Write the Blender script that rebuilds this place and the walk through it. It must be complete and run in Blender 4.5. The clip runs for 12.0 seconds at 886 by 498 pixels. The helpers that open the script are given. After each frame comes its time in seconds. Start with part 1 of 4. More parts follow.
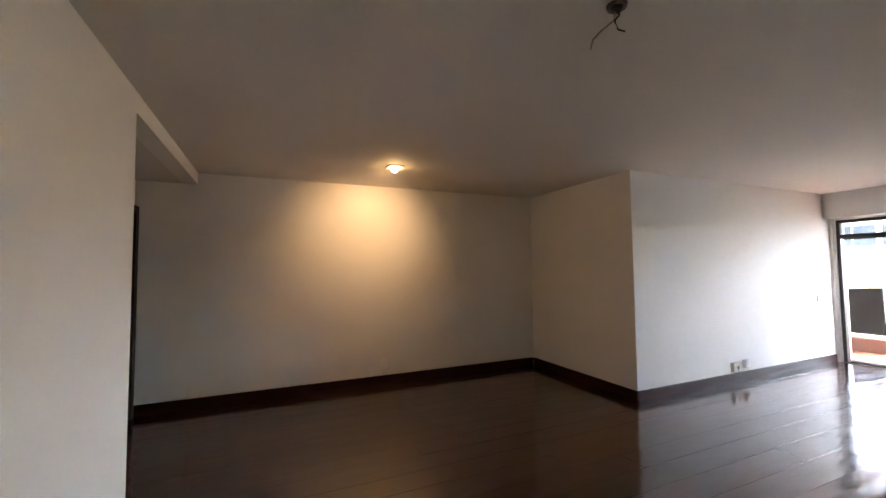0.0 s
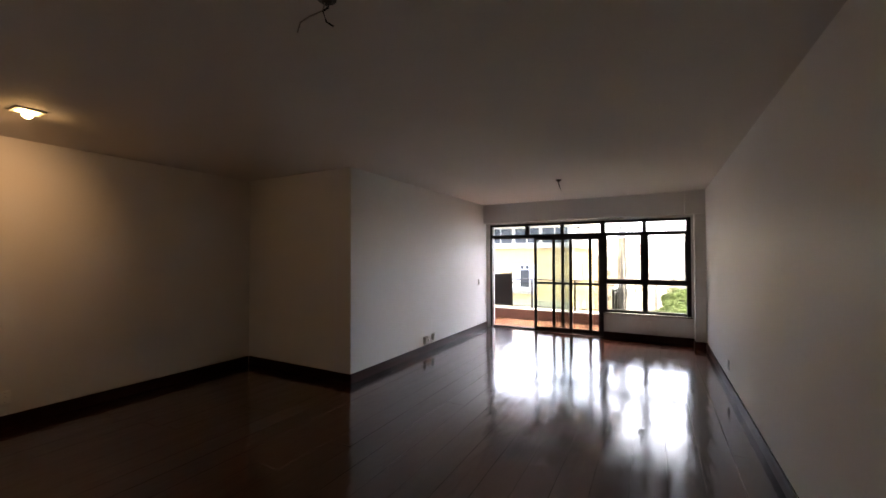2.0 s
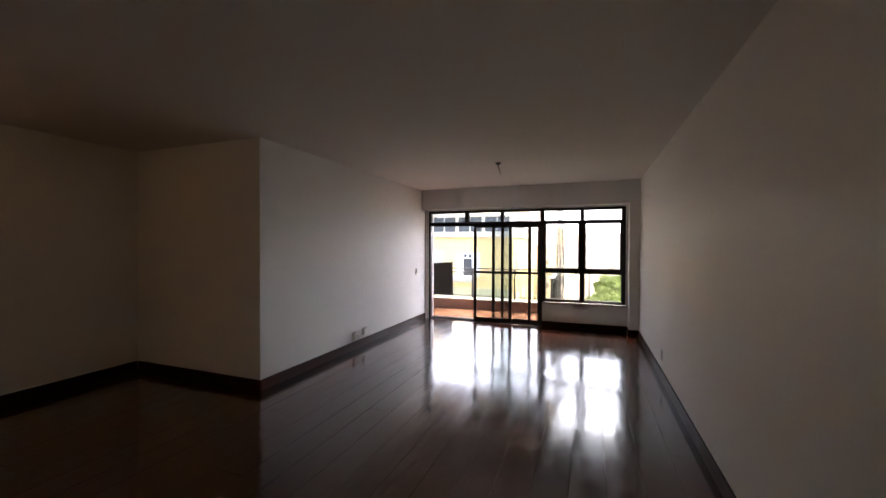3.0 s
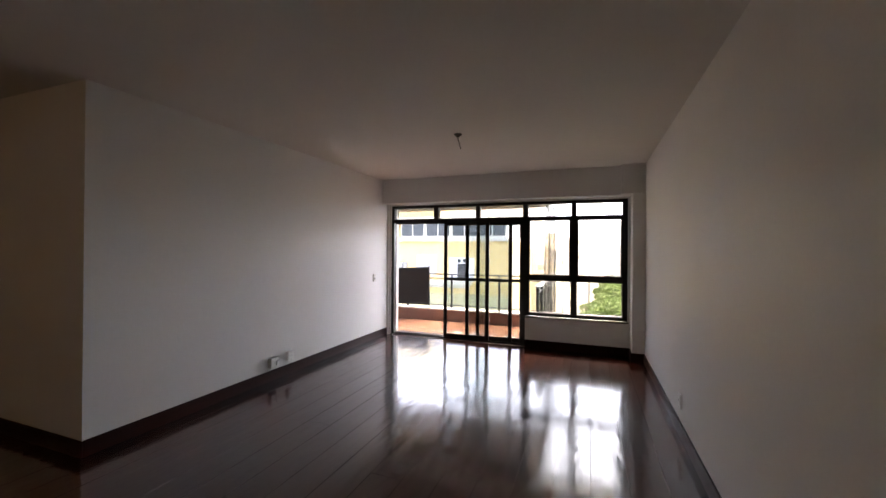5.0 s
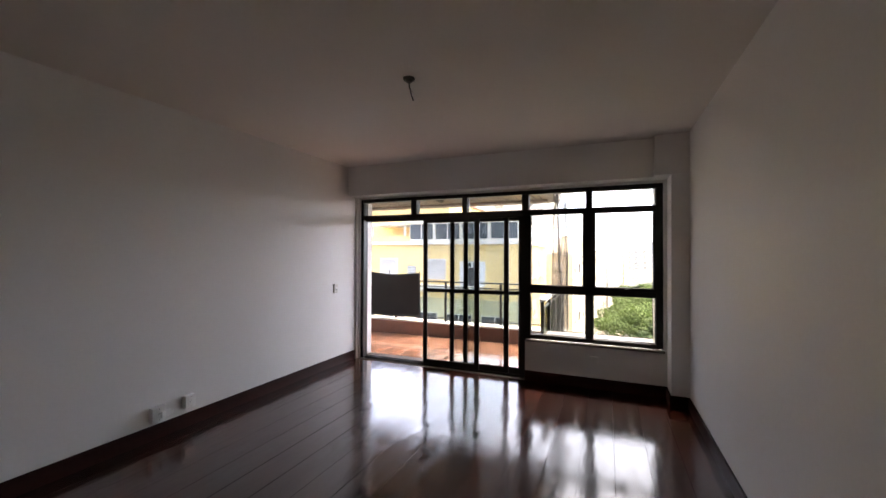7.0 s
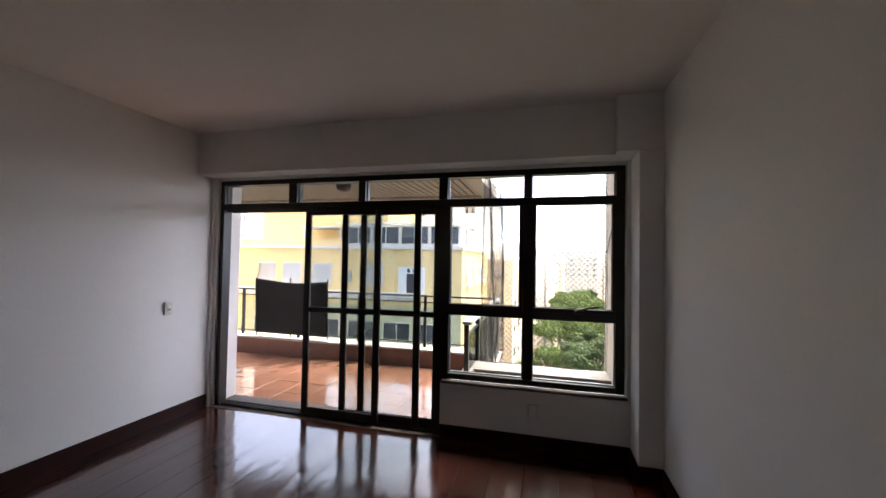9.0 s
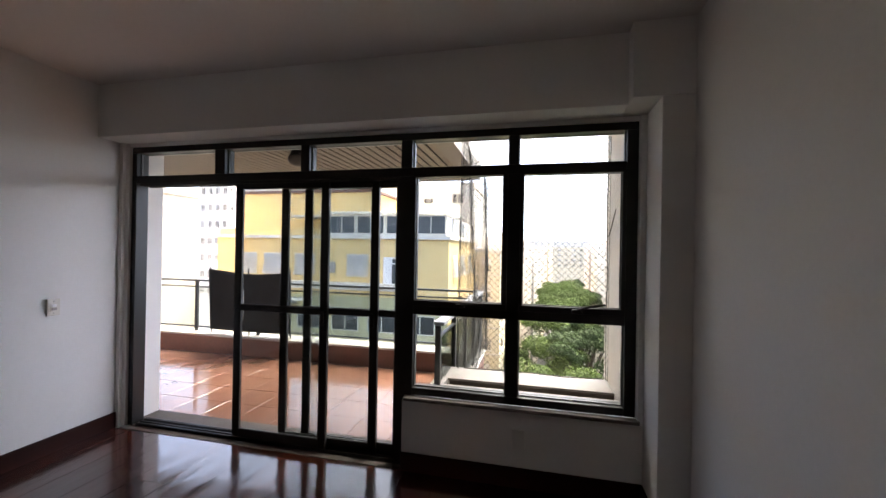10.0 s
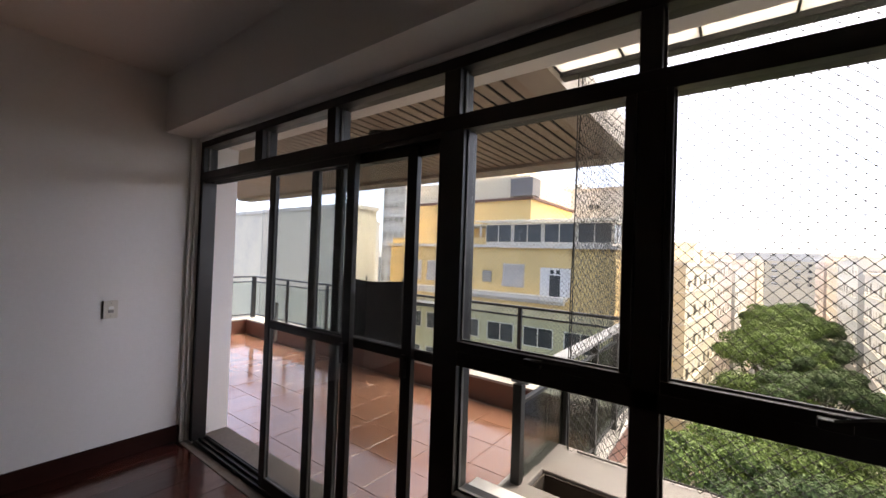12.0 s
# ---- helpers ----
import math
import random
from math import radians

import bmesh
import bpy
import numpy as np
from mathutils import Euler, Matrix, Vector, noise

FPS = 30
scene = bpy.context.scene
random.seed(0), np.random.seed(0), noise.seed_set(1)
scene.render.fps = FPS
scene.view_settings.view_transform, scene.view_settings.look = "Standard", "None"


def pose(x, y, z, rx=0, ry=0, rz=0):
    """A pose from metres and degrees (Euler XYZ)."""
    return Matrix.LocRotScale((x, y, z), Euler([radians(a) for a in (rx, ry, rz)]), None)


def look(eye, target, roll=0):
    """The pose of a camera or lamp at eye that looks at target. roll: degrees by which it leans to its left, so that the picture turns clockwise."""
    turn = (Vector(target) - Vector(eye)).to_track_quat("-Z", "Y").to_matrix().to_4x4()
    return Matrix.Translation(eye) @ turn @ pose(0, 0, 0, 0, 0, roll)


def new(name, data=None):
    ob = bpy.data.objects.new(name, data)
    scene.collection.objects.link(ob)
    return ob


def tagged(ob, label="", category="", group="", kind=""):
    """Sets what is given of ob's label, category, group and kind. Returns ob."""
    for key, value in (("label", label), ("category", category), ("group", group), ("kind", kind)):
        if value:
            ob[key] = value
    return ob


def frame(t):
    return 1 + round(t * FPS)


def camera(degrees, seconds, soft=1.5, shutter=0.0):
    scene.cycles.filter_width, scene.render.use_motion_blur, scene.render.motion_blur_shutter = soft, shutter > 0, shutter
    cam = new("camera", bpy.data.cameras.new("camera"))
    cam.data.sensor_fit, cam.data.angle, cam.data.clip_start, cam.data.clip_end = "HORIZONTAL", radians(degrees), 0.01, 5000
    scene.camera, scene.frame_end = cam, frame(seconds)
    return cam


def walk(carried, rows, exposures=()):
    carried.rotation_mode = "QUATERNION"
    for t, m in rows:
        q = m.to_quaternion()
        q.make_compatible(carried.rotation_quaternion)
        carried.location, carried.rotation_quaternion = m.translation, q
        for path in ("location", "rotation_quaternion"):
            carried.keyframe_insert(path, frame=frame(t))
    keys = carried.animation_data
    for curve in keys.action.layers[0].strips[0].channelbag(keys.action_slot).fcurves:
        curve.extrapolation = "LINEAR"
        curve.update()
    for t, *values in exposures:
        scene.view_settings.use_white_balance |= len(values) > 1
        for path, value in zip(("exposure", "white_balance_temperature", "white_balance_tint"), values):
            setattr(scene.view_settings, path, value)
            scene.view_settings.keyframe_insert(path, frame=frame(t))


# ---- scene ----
cam = camera(97.1, 12.0)
PATH = [
    (0, (0.536, 0.226, 1.561), (1.337, 2.056, 1.663), -0.6),
    (0.5, (0.566, 0.211, 1.544), (1.611, 1.914, 1.642), -0.4),
    (1, (0.6, 0.257, 1.58), (1.965, 1.716, 1.666), -0.6),
    (1.5, (0.639, 0.238, 1.586), (2.256, 1.413, 1.655), -0.4),
    (2, (0.69, 0.206, 1.593), (2.447, 1.16, 1.629), -0.1),
    (2.5, (0.891, 0.207, 1.588), (2.723, 1.011, 1.588), 0.2),
    (3, (1.213, 0.265, 1.579), (3.087, 0.965, 1.557), 0.2),
    (5, (2.725, 0.167, 1.511), (4.599, 0.868, 1.516), 0.5),
    (5.5, (3.129, 0.199, 1.526), (4.996, 0.916, 1.533), 0.4),
    (6, (3.511, 0.199, 1.547), (5.363, 0.956, 1.55), 0.3),
    (6.5, (3.855, 0.177, 1.506), (5.693, 0.964, 1.528), 0.3),
    (8.5, (5.322, 0.312, 1.547), (7.232, 0.905, 1.6), 0.7),
    (9, (5.679, 0.247, 1.518), (7.613, 0.753, 1.572), 1.0),
    (9.5, (6.05, 0.233, 1.517), (7.998, 0.685, 1.526), 0.9),
    (10, (6.425, 0.261, 1.482), (8.374, 0.709, 1.489), 1.0),
    (10.5, (6.777, 0.203, 1.509), (8.701, 0.748, 1.516), 1.1),
    (11, (7.147, 0.183, 1.497), (9.037, 0.835, 1.505), 1.3),
    (11.5, (7.455, 0.164, 1.479), (9.269, 1.006, 1.492), 1.6),
    (12, (7.71, 0.181, 1.473), (9.314, 1.375, 1.508), 2.0),
]
EXPOSURES = [(0.0, 6.7, 6950, 3), (0.8, 6.35, 7050, 5), (1.5, 5.55, 7400, 8), (2.5, 5.12, 7500, 9), (3.2, 5.08, 7550, 9), (5.5, 5.08, 7550, 9), (6.7, 4.78, 7400, 9), (8.3, 4.4, 7100, 8), (9.5, 4.17, 6950, 6), (11.0, 3.94, 6900, 5), (11.5, 3.78, 7100, 7), (12.0, 3.43, 7500, 10)]
walk(cam, [(t, look(eye, target, roll)) for t, eye, target, roll in PATH], EXPOSURES)

# ---- world and sun: bright overcast afternoon ----
world = bpy.data.worlds.new("overcast_sky")
scene.world = world
world.use_nodes = True
wn = world.node_tree.nodes
sky = wn.new("ShaderNodeTexSky")
sky.sky_type = "NISHITA"
sky.sun_disc = False
sky.sun_elevation = radians(65)
sky.sun_rotation = radians(109)
sky.air_density, sky.dust_density, sky.ozone_density = 0.25, 2.2, 0.1
wn["Background"].inputs[1].default_value = 0.15
world.node_tree.links.new(sky.outputs[0], wn["Background"].inputs[0])
sun_data = bpy.data.lights.new("sun", "SUN")
sun_data.energy, sun_data.angle, sun_data.color = 1.2, radians(60), (1.0, 0.95, 0.88)
sun = new("sun", sun_data)
sun.matrix_world = look((23.0, -8.0, 54.4), (0, 0, 0))

# ---- materials ----
def mat(name, colour, rough=0.6, vary=0.12, scale=3.0, fine=40.0, bump=0.05, metal=0.0, coat=0.0, spec=0.5, stretch=(1, 1, 1), island=0.0, obj=0.0, dirt=None, dirt_scale=1.2, dirt_amount=0.4, bump_dist=0.01):
    m = bpy.data.materials.new(name)
    m.use_nodes = True
    nt = m.node_tree
    n, l = nt.nodes, nt.links
    b = n["Principled BSDF"]
    tc = n.new("ShaderNodeTexCoord")
    mp = n.new("ShaderNodeMapping")
    mp.inputs["Scale"].default_value = stretch
    l.new(tc.outputs["Object"], mp.inputs[0])
    n1, n2 = n.new("ShaderNodeTexNoise"), n.new("ShaderNodeTexNoise")
    n1.inputs["Scale"].default_value, n2.inputs["Scale"].default_value = scale, fine
    n1.inputs["Detail"].default_value, n2.inputs["Detail"].default_value = 4, 5
    for q in (n1, n2):
        l.new(mp.outputs[0], q.inputs["Vector"])
    add = n.new("ShaderNodeMath")
    add.operation = "ADD"
    l.new(n1.outputs[0], add.inputs[0]), l.new(n2.outputs[0], add.inputs[1])
    val = add.outputs[0]
    if obj or island:
        src = n.new("ShaderNodeObjectInfo").outputs["Random"] if obj else n.new("ShaderNodeNewGeometry").outputs["Random Per Island"]
        mm = n.new("ShaderNodeMath")
        mm.operation = "MULTIPLY_ADD"
        mm.inputs[1].default_value = obj or island
        l.new(src, mm.inputs[0]), l.new(val, mm.inputs[2])
        val = mm.outputs[0]
    top = 2.0 + (obj or island)
    mr = n.new("ShaderNodeMapRange")
    mr.inputs["From Min"].default_value, mr.inputs["From Max"].default_value = 0.25 * top, 0.75 * top
    mr.inputs["To Min"].default_value, mr.inputs["To Max"].default_value = 1 - vary, 1 + vary
    l.new(val, mr.inputs[0])
    hs = n.new("ShaderNodeHueSaturation")
    hs.inputs["Color"].default_value = (*colour, 1)
    l.new(mr.outputs[0], hs.inputs["Value"])
    col = hs.outputs[0]
    if dirt:
        n3 = n.new("ShaderNodeTexNoise")
        n3.inputs["Scale"].default_value, n3.inputs["Detail"].default_value = dirt_scale, 8
        l.new(tc.outputs["Object"], n3.inputs["Vector"])
        r3 = n.new("ShaderNodeMapRange")
        r3.inputs["From Min"].default_value, r3.inputs["From Max"].default_value, r3.inputs["To Max"].default_value = 0.5, 0.72, dirt_amount
        l.new(n3.outputs[0], r3.inputs[0])
        mx = n.new("ShaderNodeMixRGB")
        mx.inputs[2].default_value = (*dirt, 1)
        l.new(r3.outputs[0], mx.inputs[0]), l.new(col, mx.inputs[1])
        col = mx.outputs[0]
    l.new(col, b.inputs["Base Color"])
    rr = n.new("ShaderNodeMapRange")
    rr.inputs["From Min"].default_value, rr.inputs["From Max"].default_value = 0.3, 0.7
    rr.inputs["To Min"].default_value, rr.inputs["To Max"].default_value = max(rough - 0.08, 0.02), min(rough + 0.08, 1)
    l.new(n1.outputs[0], rr.inputs[0]), l.new(rr.outputs[0], b.inputs["Roughness"])
    b.inputs["Metallic"].default_value, b.inputs["Coat Weight"].default_value = metal, coat
    b.inputs["Specular IOR Level"].default_value = spec
    if bump:
        bp = n.new("ShaderNodeBump")
        bp.inputs["Strength"].default_value, bp.inputs["Distance"].default_value = bump, bump_dist
        l.new(add.outputs[0], bp.inputs["Height"]), l.new(bp.outputs[0], b.inputs["Normal"])
    return m


def wood_floor(name, colour):
    """Dark stained boards under old, slightly wavy lacquer."""
    m = mat(name, colour, 0.145, 0.5, 2.2, 26.0, 0.0, 0, 0.3, 0.8, (0.35, 5, 5), obj=1.6)
    nt = m.node_tree
    n, l = nt.nodes, nt.links
    b = n["Principled BSDF"]
    tc = n.new("ShaderNodeTexCoord")
    w = n.new("ShaderNodeTexNoise")
    w.inputs["Scale"].default_value, w.inputs["Detail"].default_value = 3.2, 2
    mp = n.new("ShaderNodeMapping")
    mp.inputs["Scale"].default_value = (0.7, 2.2, 1)
    l.new(tc.outputs["Object"], mp.inputs[0]), l.new(mp.outputs[0], w.inputs["Vector"])
    f = n.new("ShaderNodeTexNoise")
    f.inputs["Scale"].default_value, f.inputs["Detail"].default_value = 60, 3
    l.new(tc.outputs["Object"], f.inputs["Vector"])
    b.inputs["Coat Roughness"].default_value = 0.10
    b1, b2 = n.new("ShaderNodeBump"), n.new("ShaderNodeBump")
    b1.inputs["Strength"].default_value, b1.inputs["Distance"].default_value = 0.3, 0.01
    b2.inputs["Strength"].default_value, b2.inputs["Distance"].default_value = 0.05, 0.002
    l.new(w.outputs[0], b1.inputs["Height"]), l.new(f.outputs[0], b2.inputs["Height"])
    l.new(b1.outputs[0], b2.inputs["Normal"]), l.new(b2.outputs[0], b.inputs["Normal"]), l.new(b1.outputs[0], b.inputs["Coat Normal"])
    return m


def glass(name, tint=(0.985, 0.992, 0.99), rough=0.02):
    m = bpy.data.materials.new(name)
    m.use_nodes = True
    nt = m.node_tree
    n, l = nt.nodes, nt.links
    n.remove(n["Principled BSDF"])
    tr, gl, lw, mx = n.new("ShaderNodeBsdfTransparent"), n.new("ShaderNodeBsdfGlossy"), n.new("ShaderNodeLayerWeight"), n.new("ShaderNodeMixShader")
    pw, ma = n.new("ShaderNodeMath"), n.new("ShaderNodeMath")
    pw.operation, ma.operation = "POWER", "MULTIPLY_ADD"
    pw.inputs[1].default_value, ma.inputs[1].default_value, ma.inputs[2].default_value = 4.5, 0.45, 0.022
    tr.inputs[0].default_value = (*tint, 1)
    gl.inputs["Roughness"].default_value = rough
    lw.inputs[0].default_value = 0.5
    l.new(lw.outputs["Facing"], pw.inputs[0]), l.new(pw.outputs[0], ma.inputs[0])
    l.new(ma.outputs[0], mx.inputs[0]), l.new(tr.outputs[0], mx.inputs[1]), l.new(gl.outputs[0], mx.inputs[2])
    l.new(mx.outputs[0], n["Material Output"].inputs[0])
    return m


def glow(name, colour, power):
    m = bpy.data.materials.new(name)
    m.use_nodes = True
    b = m.node_tree.nodes["Principled BSDF"]
    b.inputs["Emission Color"].default_value, b.inputs["Emission Strength"].default_value = (*colour, 1), power
    return m


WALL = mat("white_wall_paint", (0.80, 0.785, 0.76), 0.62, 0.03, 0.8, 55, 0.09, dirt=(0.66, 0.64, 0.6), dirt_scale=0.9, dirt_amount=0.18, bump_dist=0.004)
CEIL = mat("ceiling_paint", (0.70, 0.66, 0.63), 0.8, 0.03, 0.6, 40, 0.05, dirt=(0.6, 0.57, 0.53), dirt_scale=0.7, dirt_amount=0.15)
BOARD = wood_floor("dark_lacquered_boards", (0.040, 0.0105, 0.0062))
SUB = mat("floor_joint", (0.035, 0.022, 0.017), 0.8)
SKIRT = mat("dark_wood_skirting", (0.026, 0.008, 0.006), 0.5, 0.3, 3, 40, 0.05, spec=0.12, stretch=(1, 1, 6))
DOORWOOD = mat("dark_door_wood", (0.018, 0.011, 0.009), 0.45, 0.3, 2, 30, 0.05)
ALU = mat("black_aluminium", (0.012, 0.0105, 0.010), 0.38, 0.2, 5, 80, 0.02, metal=0.0, spec=0.4)
GASKET = mat("grey_seal", (0.09, 0.09, 0.088), 0.6)
STEEL = mat("worn_steel", (0.32, 0.31, 0.29), 0.4, 0.2, metal=0.9)
GLASS = glass("window_glass", (0.86, 0.875, 0.87))
RAILGLASS = glass("pale_rail_glass", (0.90, 0.93, 0.91))
DARKGLASS = glass("smoked_rail_glass", (0.47, 0.50, 0.48), 0.03)
THRESH = mat("worn_grey_stone", (0.14, 0.12, 0.108), 0.8, 0.25, 6, 60, 0.04, spec=0.2, dirt=(0.08, 0.065, 0.055), dirt_scale=5)
TILE = mat("terracotta_tile", (0.235, 0.112, 0.074), 0.11, 0.22, 2.5, 30, 0.03, spec=1.0, obj=0.25, dirt=(0.25, 0.15, 0.11), dirt_scale=1.5, dirt_amount=0.15)
GROUT = mat("grey_grout", (0.13, 0.085, 0.065), 0.7)
PARA = mat("brown_tiled_parapet", (0.17, 0.075, 0.05), 0.5, 0.25, 3, 30, 0.04)
COPING = mat("white_coping", (0.50, 0.47, 0.43), 0.6, 0.15, 4, 40, 0.06, dirt=(0.3, 0.27, 0.23), dirt_scale=6, dirt_amount=0.6)
OUTWALL = mat("outer_render", (0.68, 0.61, 0.53), 0.8, 0.1, 2, 40, 0.1, dirt=(0.42, 0.38, 0.33), dirt_scale=2.2, dirt_amount=0.5)
SLAT = mat("cream_lining_boards", (0.31, 0.24, 0.18), 0.55, 0.12, 2, 30, 0.02, stretch=(0.3, 4, 4), island=0.5, dirt=(0.22, 0.17, 0.125), dirt_scale=1.5, dirt_amount=0.4)
EAVE = mat("weathered_eave_concrete", (0.40, 0.35, 0.295), 0.85, 0.22, 3, 30, 0.12, dirt=(0.2, 0.17, 0.14), dirt_scale=2.6, dirt_amount=0.6)
SHEET = mat("pale_translucent_sheet", (0.82, 0.80, 0.76), 0.5, 0.1, 4, 40, 0.05, dirt=(0.55, 0.5, 0.44), dirt_scale=3, dirt_amount=0.4)
GAP = mat("dark_gap", (0.02, 0.016, 0.014), 0.9)
IRON = mat("black_painted_iron", (0.016, 0.015, 0.014), 0.45, 0.2, 8, 60, 0.04)
GREYIRON = mat("grey_painted_rail", (0.36, 0.36, 0.36), 0.4, 0.2, 8, 60, 0.04)
CLOTH = mat("black_screen_cloth", (0.013, 0.013, 0.014), 0.75, 0.3, 2, 90, 0.15)
CORD = mat("dark_net_cord", (0.05, 0.048, 0.046), 0.9)
PLASTIC = mat("ivory_plastic", (0.68, 0.65, 0.57), 0.35, 0.05)
PLASTICW = mat("white_plastic", (0.88, 0.87, 0.84), 0.35, 0.05)
DARKHOLE = mat("socket_holes", (0.03, 0.03, 0.03), 0.6)
WIRE = mat("black_wire", (0.02, 0.018, 0.016), 0.5)
COPPER = mat("pale_wire", (0.42, 0.38, 0.33), 0.5)
ROSE = mat("tarnished_ceiling_plate", (0.05, 0.042, 0.035), 0.5, 0.3, 20, 80, 0.05, metal=0.1)
BULB = glow("warm_bulb", (1.0, 0.60, 0.26), 2)
LEDGE = mat("stained_beige_concrete", (0.215, 0.197, 0.19), 0.7, 0.2, 3, 40, 0.1, dirt=(0.17, 0.135, 0.11), dirt_scale=3.5, dirt_amount=0.6)
# soil colour, also used to paint the trough's shade on its inner faces
SOIL_SHADE = mat("planter_soil", (0.07, 0.055, 0.045), 0.95, 0.4, 8, 60, 0.4)
PEBBLE = mat("pale_pebbles", (0.52, 0.49, 0.46), 0.8, 0.25, 6, 50, 0.1, obj=0.5)


# ---- mesh helpers ----
def add_box(bm, x0, x1, y0, y1, z0, z1, bevel=0.0, mi=0):
    vs = [bm.verts.new((x, y, z)) for x in (x0, x1) for y in (y0, y1) for z in (z0, z1)]
    fs = [bm.faces.new([vs[i] for i in q]) for q in ((0, 1, 3, 2), (4, 6, 7, 5), (0, 4, 5, 1), (2, 3, 7, 6), (0, 2, 6, 4), (1, 5, 7, 3))]
    for f in fs:
        f.material_index = mi
    if bevel:
        es = {e for f in fs for e in f.edges}
        r = bmesh.ops.bevel(bm, geom=list(es), offset=bevel, segments=2, affect="EDGES", profile=0.5)
        for f in r["faces"]:
            f.material_index = mi
    return bm


def boxes(rows, bevel=0.0):
    bm = bmesh.new()
    for r in rows:
        add_box(bm, *r, bevel=bevel)
    return bm


def add_cyl(bm, p, q, r0, r1=None, seg=12, mi=0):
    p, q = Vector(p), Vector(q)
    r1 = r0 if r1 is None else r1
    d = q - p
    m = Matrix.Translation((p + q) / 2) @ d.to_track_quat("Z", "Y").to_matrix().to_4x4()
    r = bmesh.ops.create_cone(bm, cap_ends=True, segments=seg, radius1=r0, radius2=r1, depth=d.length, matrix=m)
    for f in {f for v in r["verts"] for f in v.link_faces}:
        f.material_index = mi
    return bm


def add_ball(bm, c, r, scale=(1, 1, 1), seg=16, mi=0):
    m = Matrix.Translation(c) @ Matrix.Diagonal((*scale, 1))
    q = bmesh.ops.create_uvsphere(bm, u_segments=seg, v_segments=max(6, seg // 2), radius=r, matrix=m)
    for f in {f for v in q["verts"] for f in v.link_faces}:
        f.material_index = mi
    return bm


def mesh_of(name, bm, mats, smooth=False):
    bmesh.ops.recalc_face_normals(bm, faces=bm.faces)
    me = bpy.data.meshes.new(name)
    bm.to_mesh(me)
    bm.free()
    for m in (mats if isinstance(mats, (list, tuple)) else [mats]):
        me.materials.append(m)
    if smooth:
        for p in me.polygons:
            p.use_smooth = True
    return me


def part(name, bm, material, parent=None, label="", smooth=False):
    ob = new(name, mesh_of(name, bm, material, smooth))
    if parent is not None:
        ob.parent = parent
    return tagged(ob, label)


def thing(name, label, category, at=(0, 0, 0), group="", kind=""):
    ob = new(name)
    ob.location = at
    ob.empty_display_size = 0.05
    return tagged(ob, label, category, group, kind)


def structure(name, bm, material, label, category):
    return tagged(part(name, bm, material), label, category, "", "structure")


def box_part(name, x0, x1, y0, y1, z0, z1, material, parent, bevel=0.0, label=""):
    return part(name, boxes([(x0, x1, y0, y1, z0, z1)], bevel), material, parent, label)


def tube(bm, pts, r, seg=5, mi=0):
    """A bent wire through the points."""
    pts = [Vector(p) for p in pts]
    rings = []
    for i, p in enumerate(pts):
        d = (pts[min(i + 1, len(pts) - 1)] - pts[max(i - 1, 0)]).normalized()
        a = d.orthogonal().normalized()
        b = d.cross(a)
        rings.append([bm.verts.new(p + r * (math.cos(k * 2 * math.pi / seg) * a + math.sin(k * 2 * math.pi / seg) * b)) for k in range(seg)])
    for s, t in zip(rings, rings[1:]):
        for k in range(seg):
            f = bm.faces.new((s[k], s[(k + 1) % seg], t[(k + 1) % seg], t[k]))
            f.material_index = mi
    return bm


# ---- plan of the flat, in metres ----
H = 2.72                 # ceiling
YR, YL = -0.55, 3.57     # long walls of the room
XC, YB = 4.455, 5.545    # corner of the alcove, its back wall
XW = -0.27               # wall behind the walker
YO, ZO = 3.27, 2.585     # opening beside that wall, its head
XF = 9.0                 # window plane
XE = 9.28                # outer face of the window wall
BZ = 2.315               # underside of the window beam

structure("floor", boxes([(-1.1, 8.99, YR - 0.1, YL + 0.1, -0.2, -0.012), (-1.1, XC + 0.1, YL + 0.1, YB + 0.1, -0.2, -0.012)]), SUB, "dark wooden plank floor with glossy old lacquer", "floor")
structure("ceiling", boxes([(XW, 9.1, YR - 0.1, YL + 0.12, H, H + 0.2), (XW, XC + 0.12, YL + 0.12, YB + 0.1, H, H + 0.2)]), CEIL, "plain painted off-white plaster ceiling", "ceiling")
structure("wall_south", boxes([(XW - 0.15, XE, YR - 0.15, YR, -0.05, H + 0.05)]), WALL, "long white painted wall without openings", "wall")
structure("wall_north", boxes([(XC, 8.95, YL, YL + 0.15, -0.05, H + 0.05)]), WALL, "white painted wall with sockets and a switch", "wall")
structure("wall_alcove_side", boxes([(XC, XC + 0.15, YL + 0.15, YB, -0.05, H + 0.05)]), WALL, "short white painted wall of the dining alcove", "wall")
structure("wall_alcove_back", boxes([(-1.0, XC + 0.15, YB, YB + 0.15, -0.05, H + 0.05)]), WALL, "white painted back wall lit by a warm ceiling spot", "wall")
structure("wall_west", boxes([(XW - 0.15, XW, YR, YO, -0.05, H + 0.05), (XW - 0.15, XW, YO, YB, ZO, H + 0.05)]), WALL, "white painted wall with a tall opening to the passage", "wall")
structure("wall_passage", boxes([(-1.0, -0.86, 1.5, YB, -0.05, ZO + 0.05), (-0.86, XW - 0.15, 1.4, 1.5, -0.05, ZO + 0.05)]), WALL, "white painted wall of the dim passage", "wall")
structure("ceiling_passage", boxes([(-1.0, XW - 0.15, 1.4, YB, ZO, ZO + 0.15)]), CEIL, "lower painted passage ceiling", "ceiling")
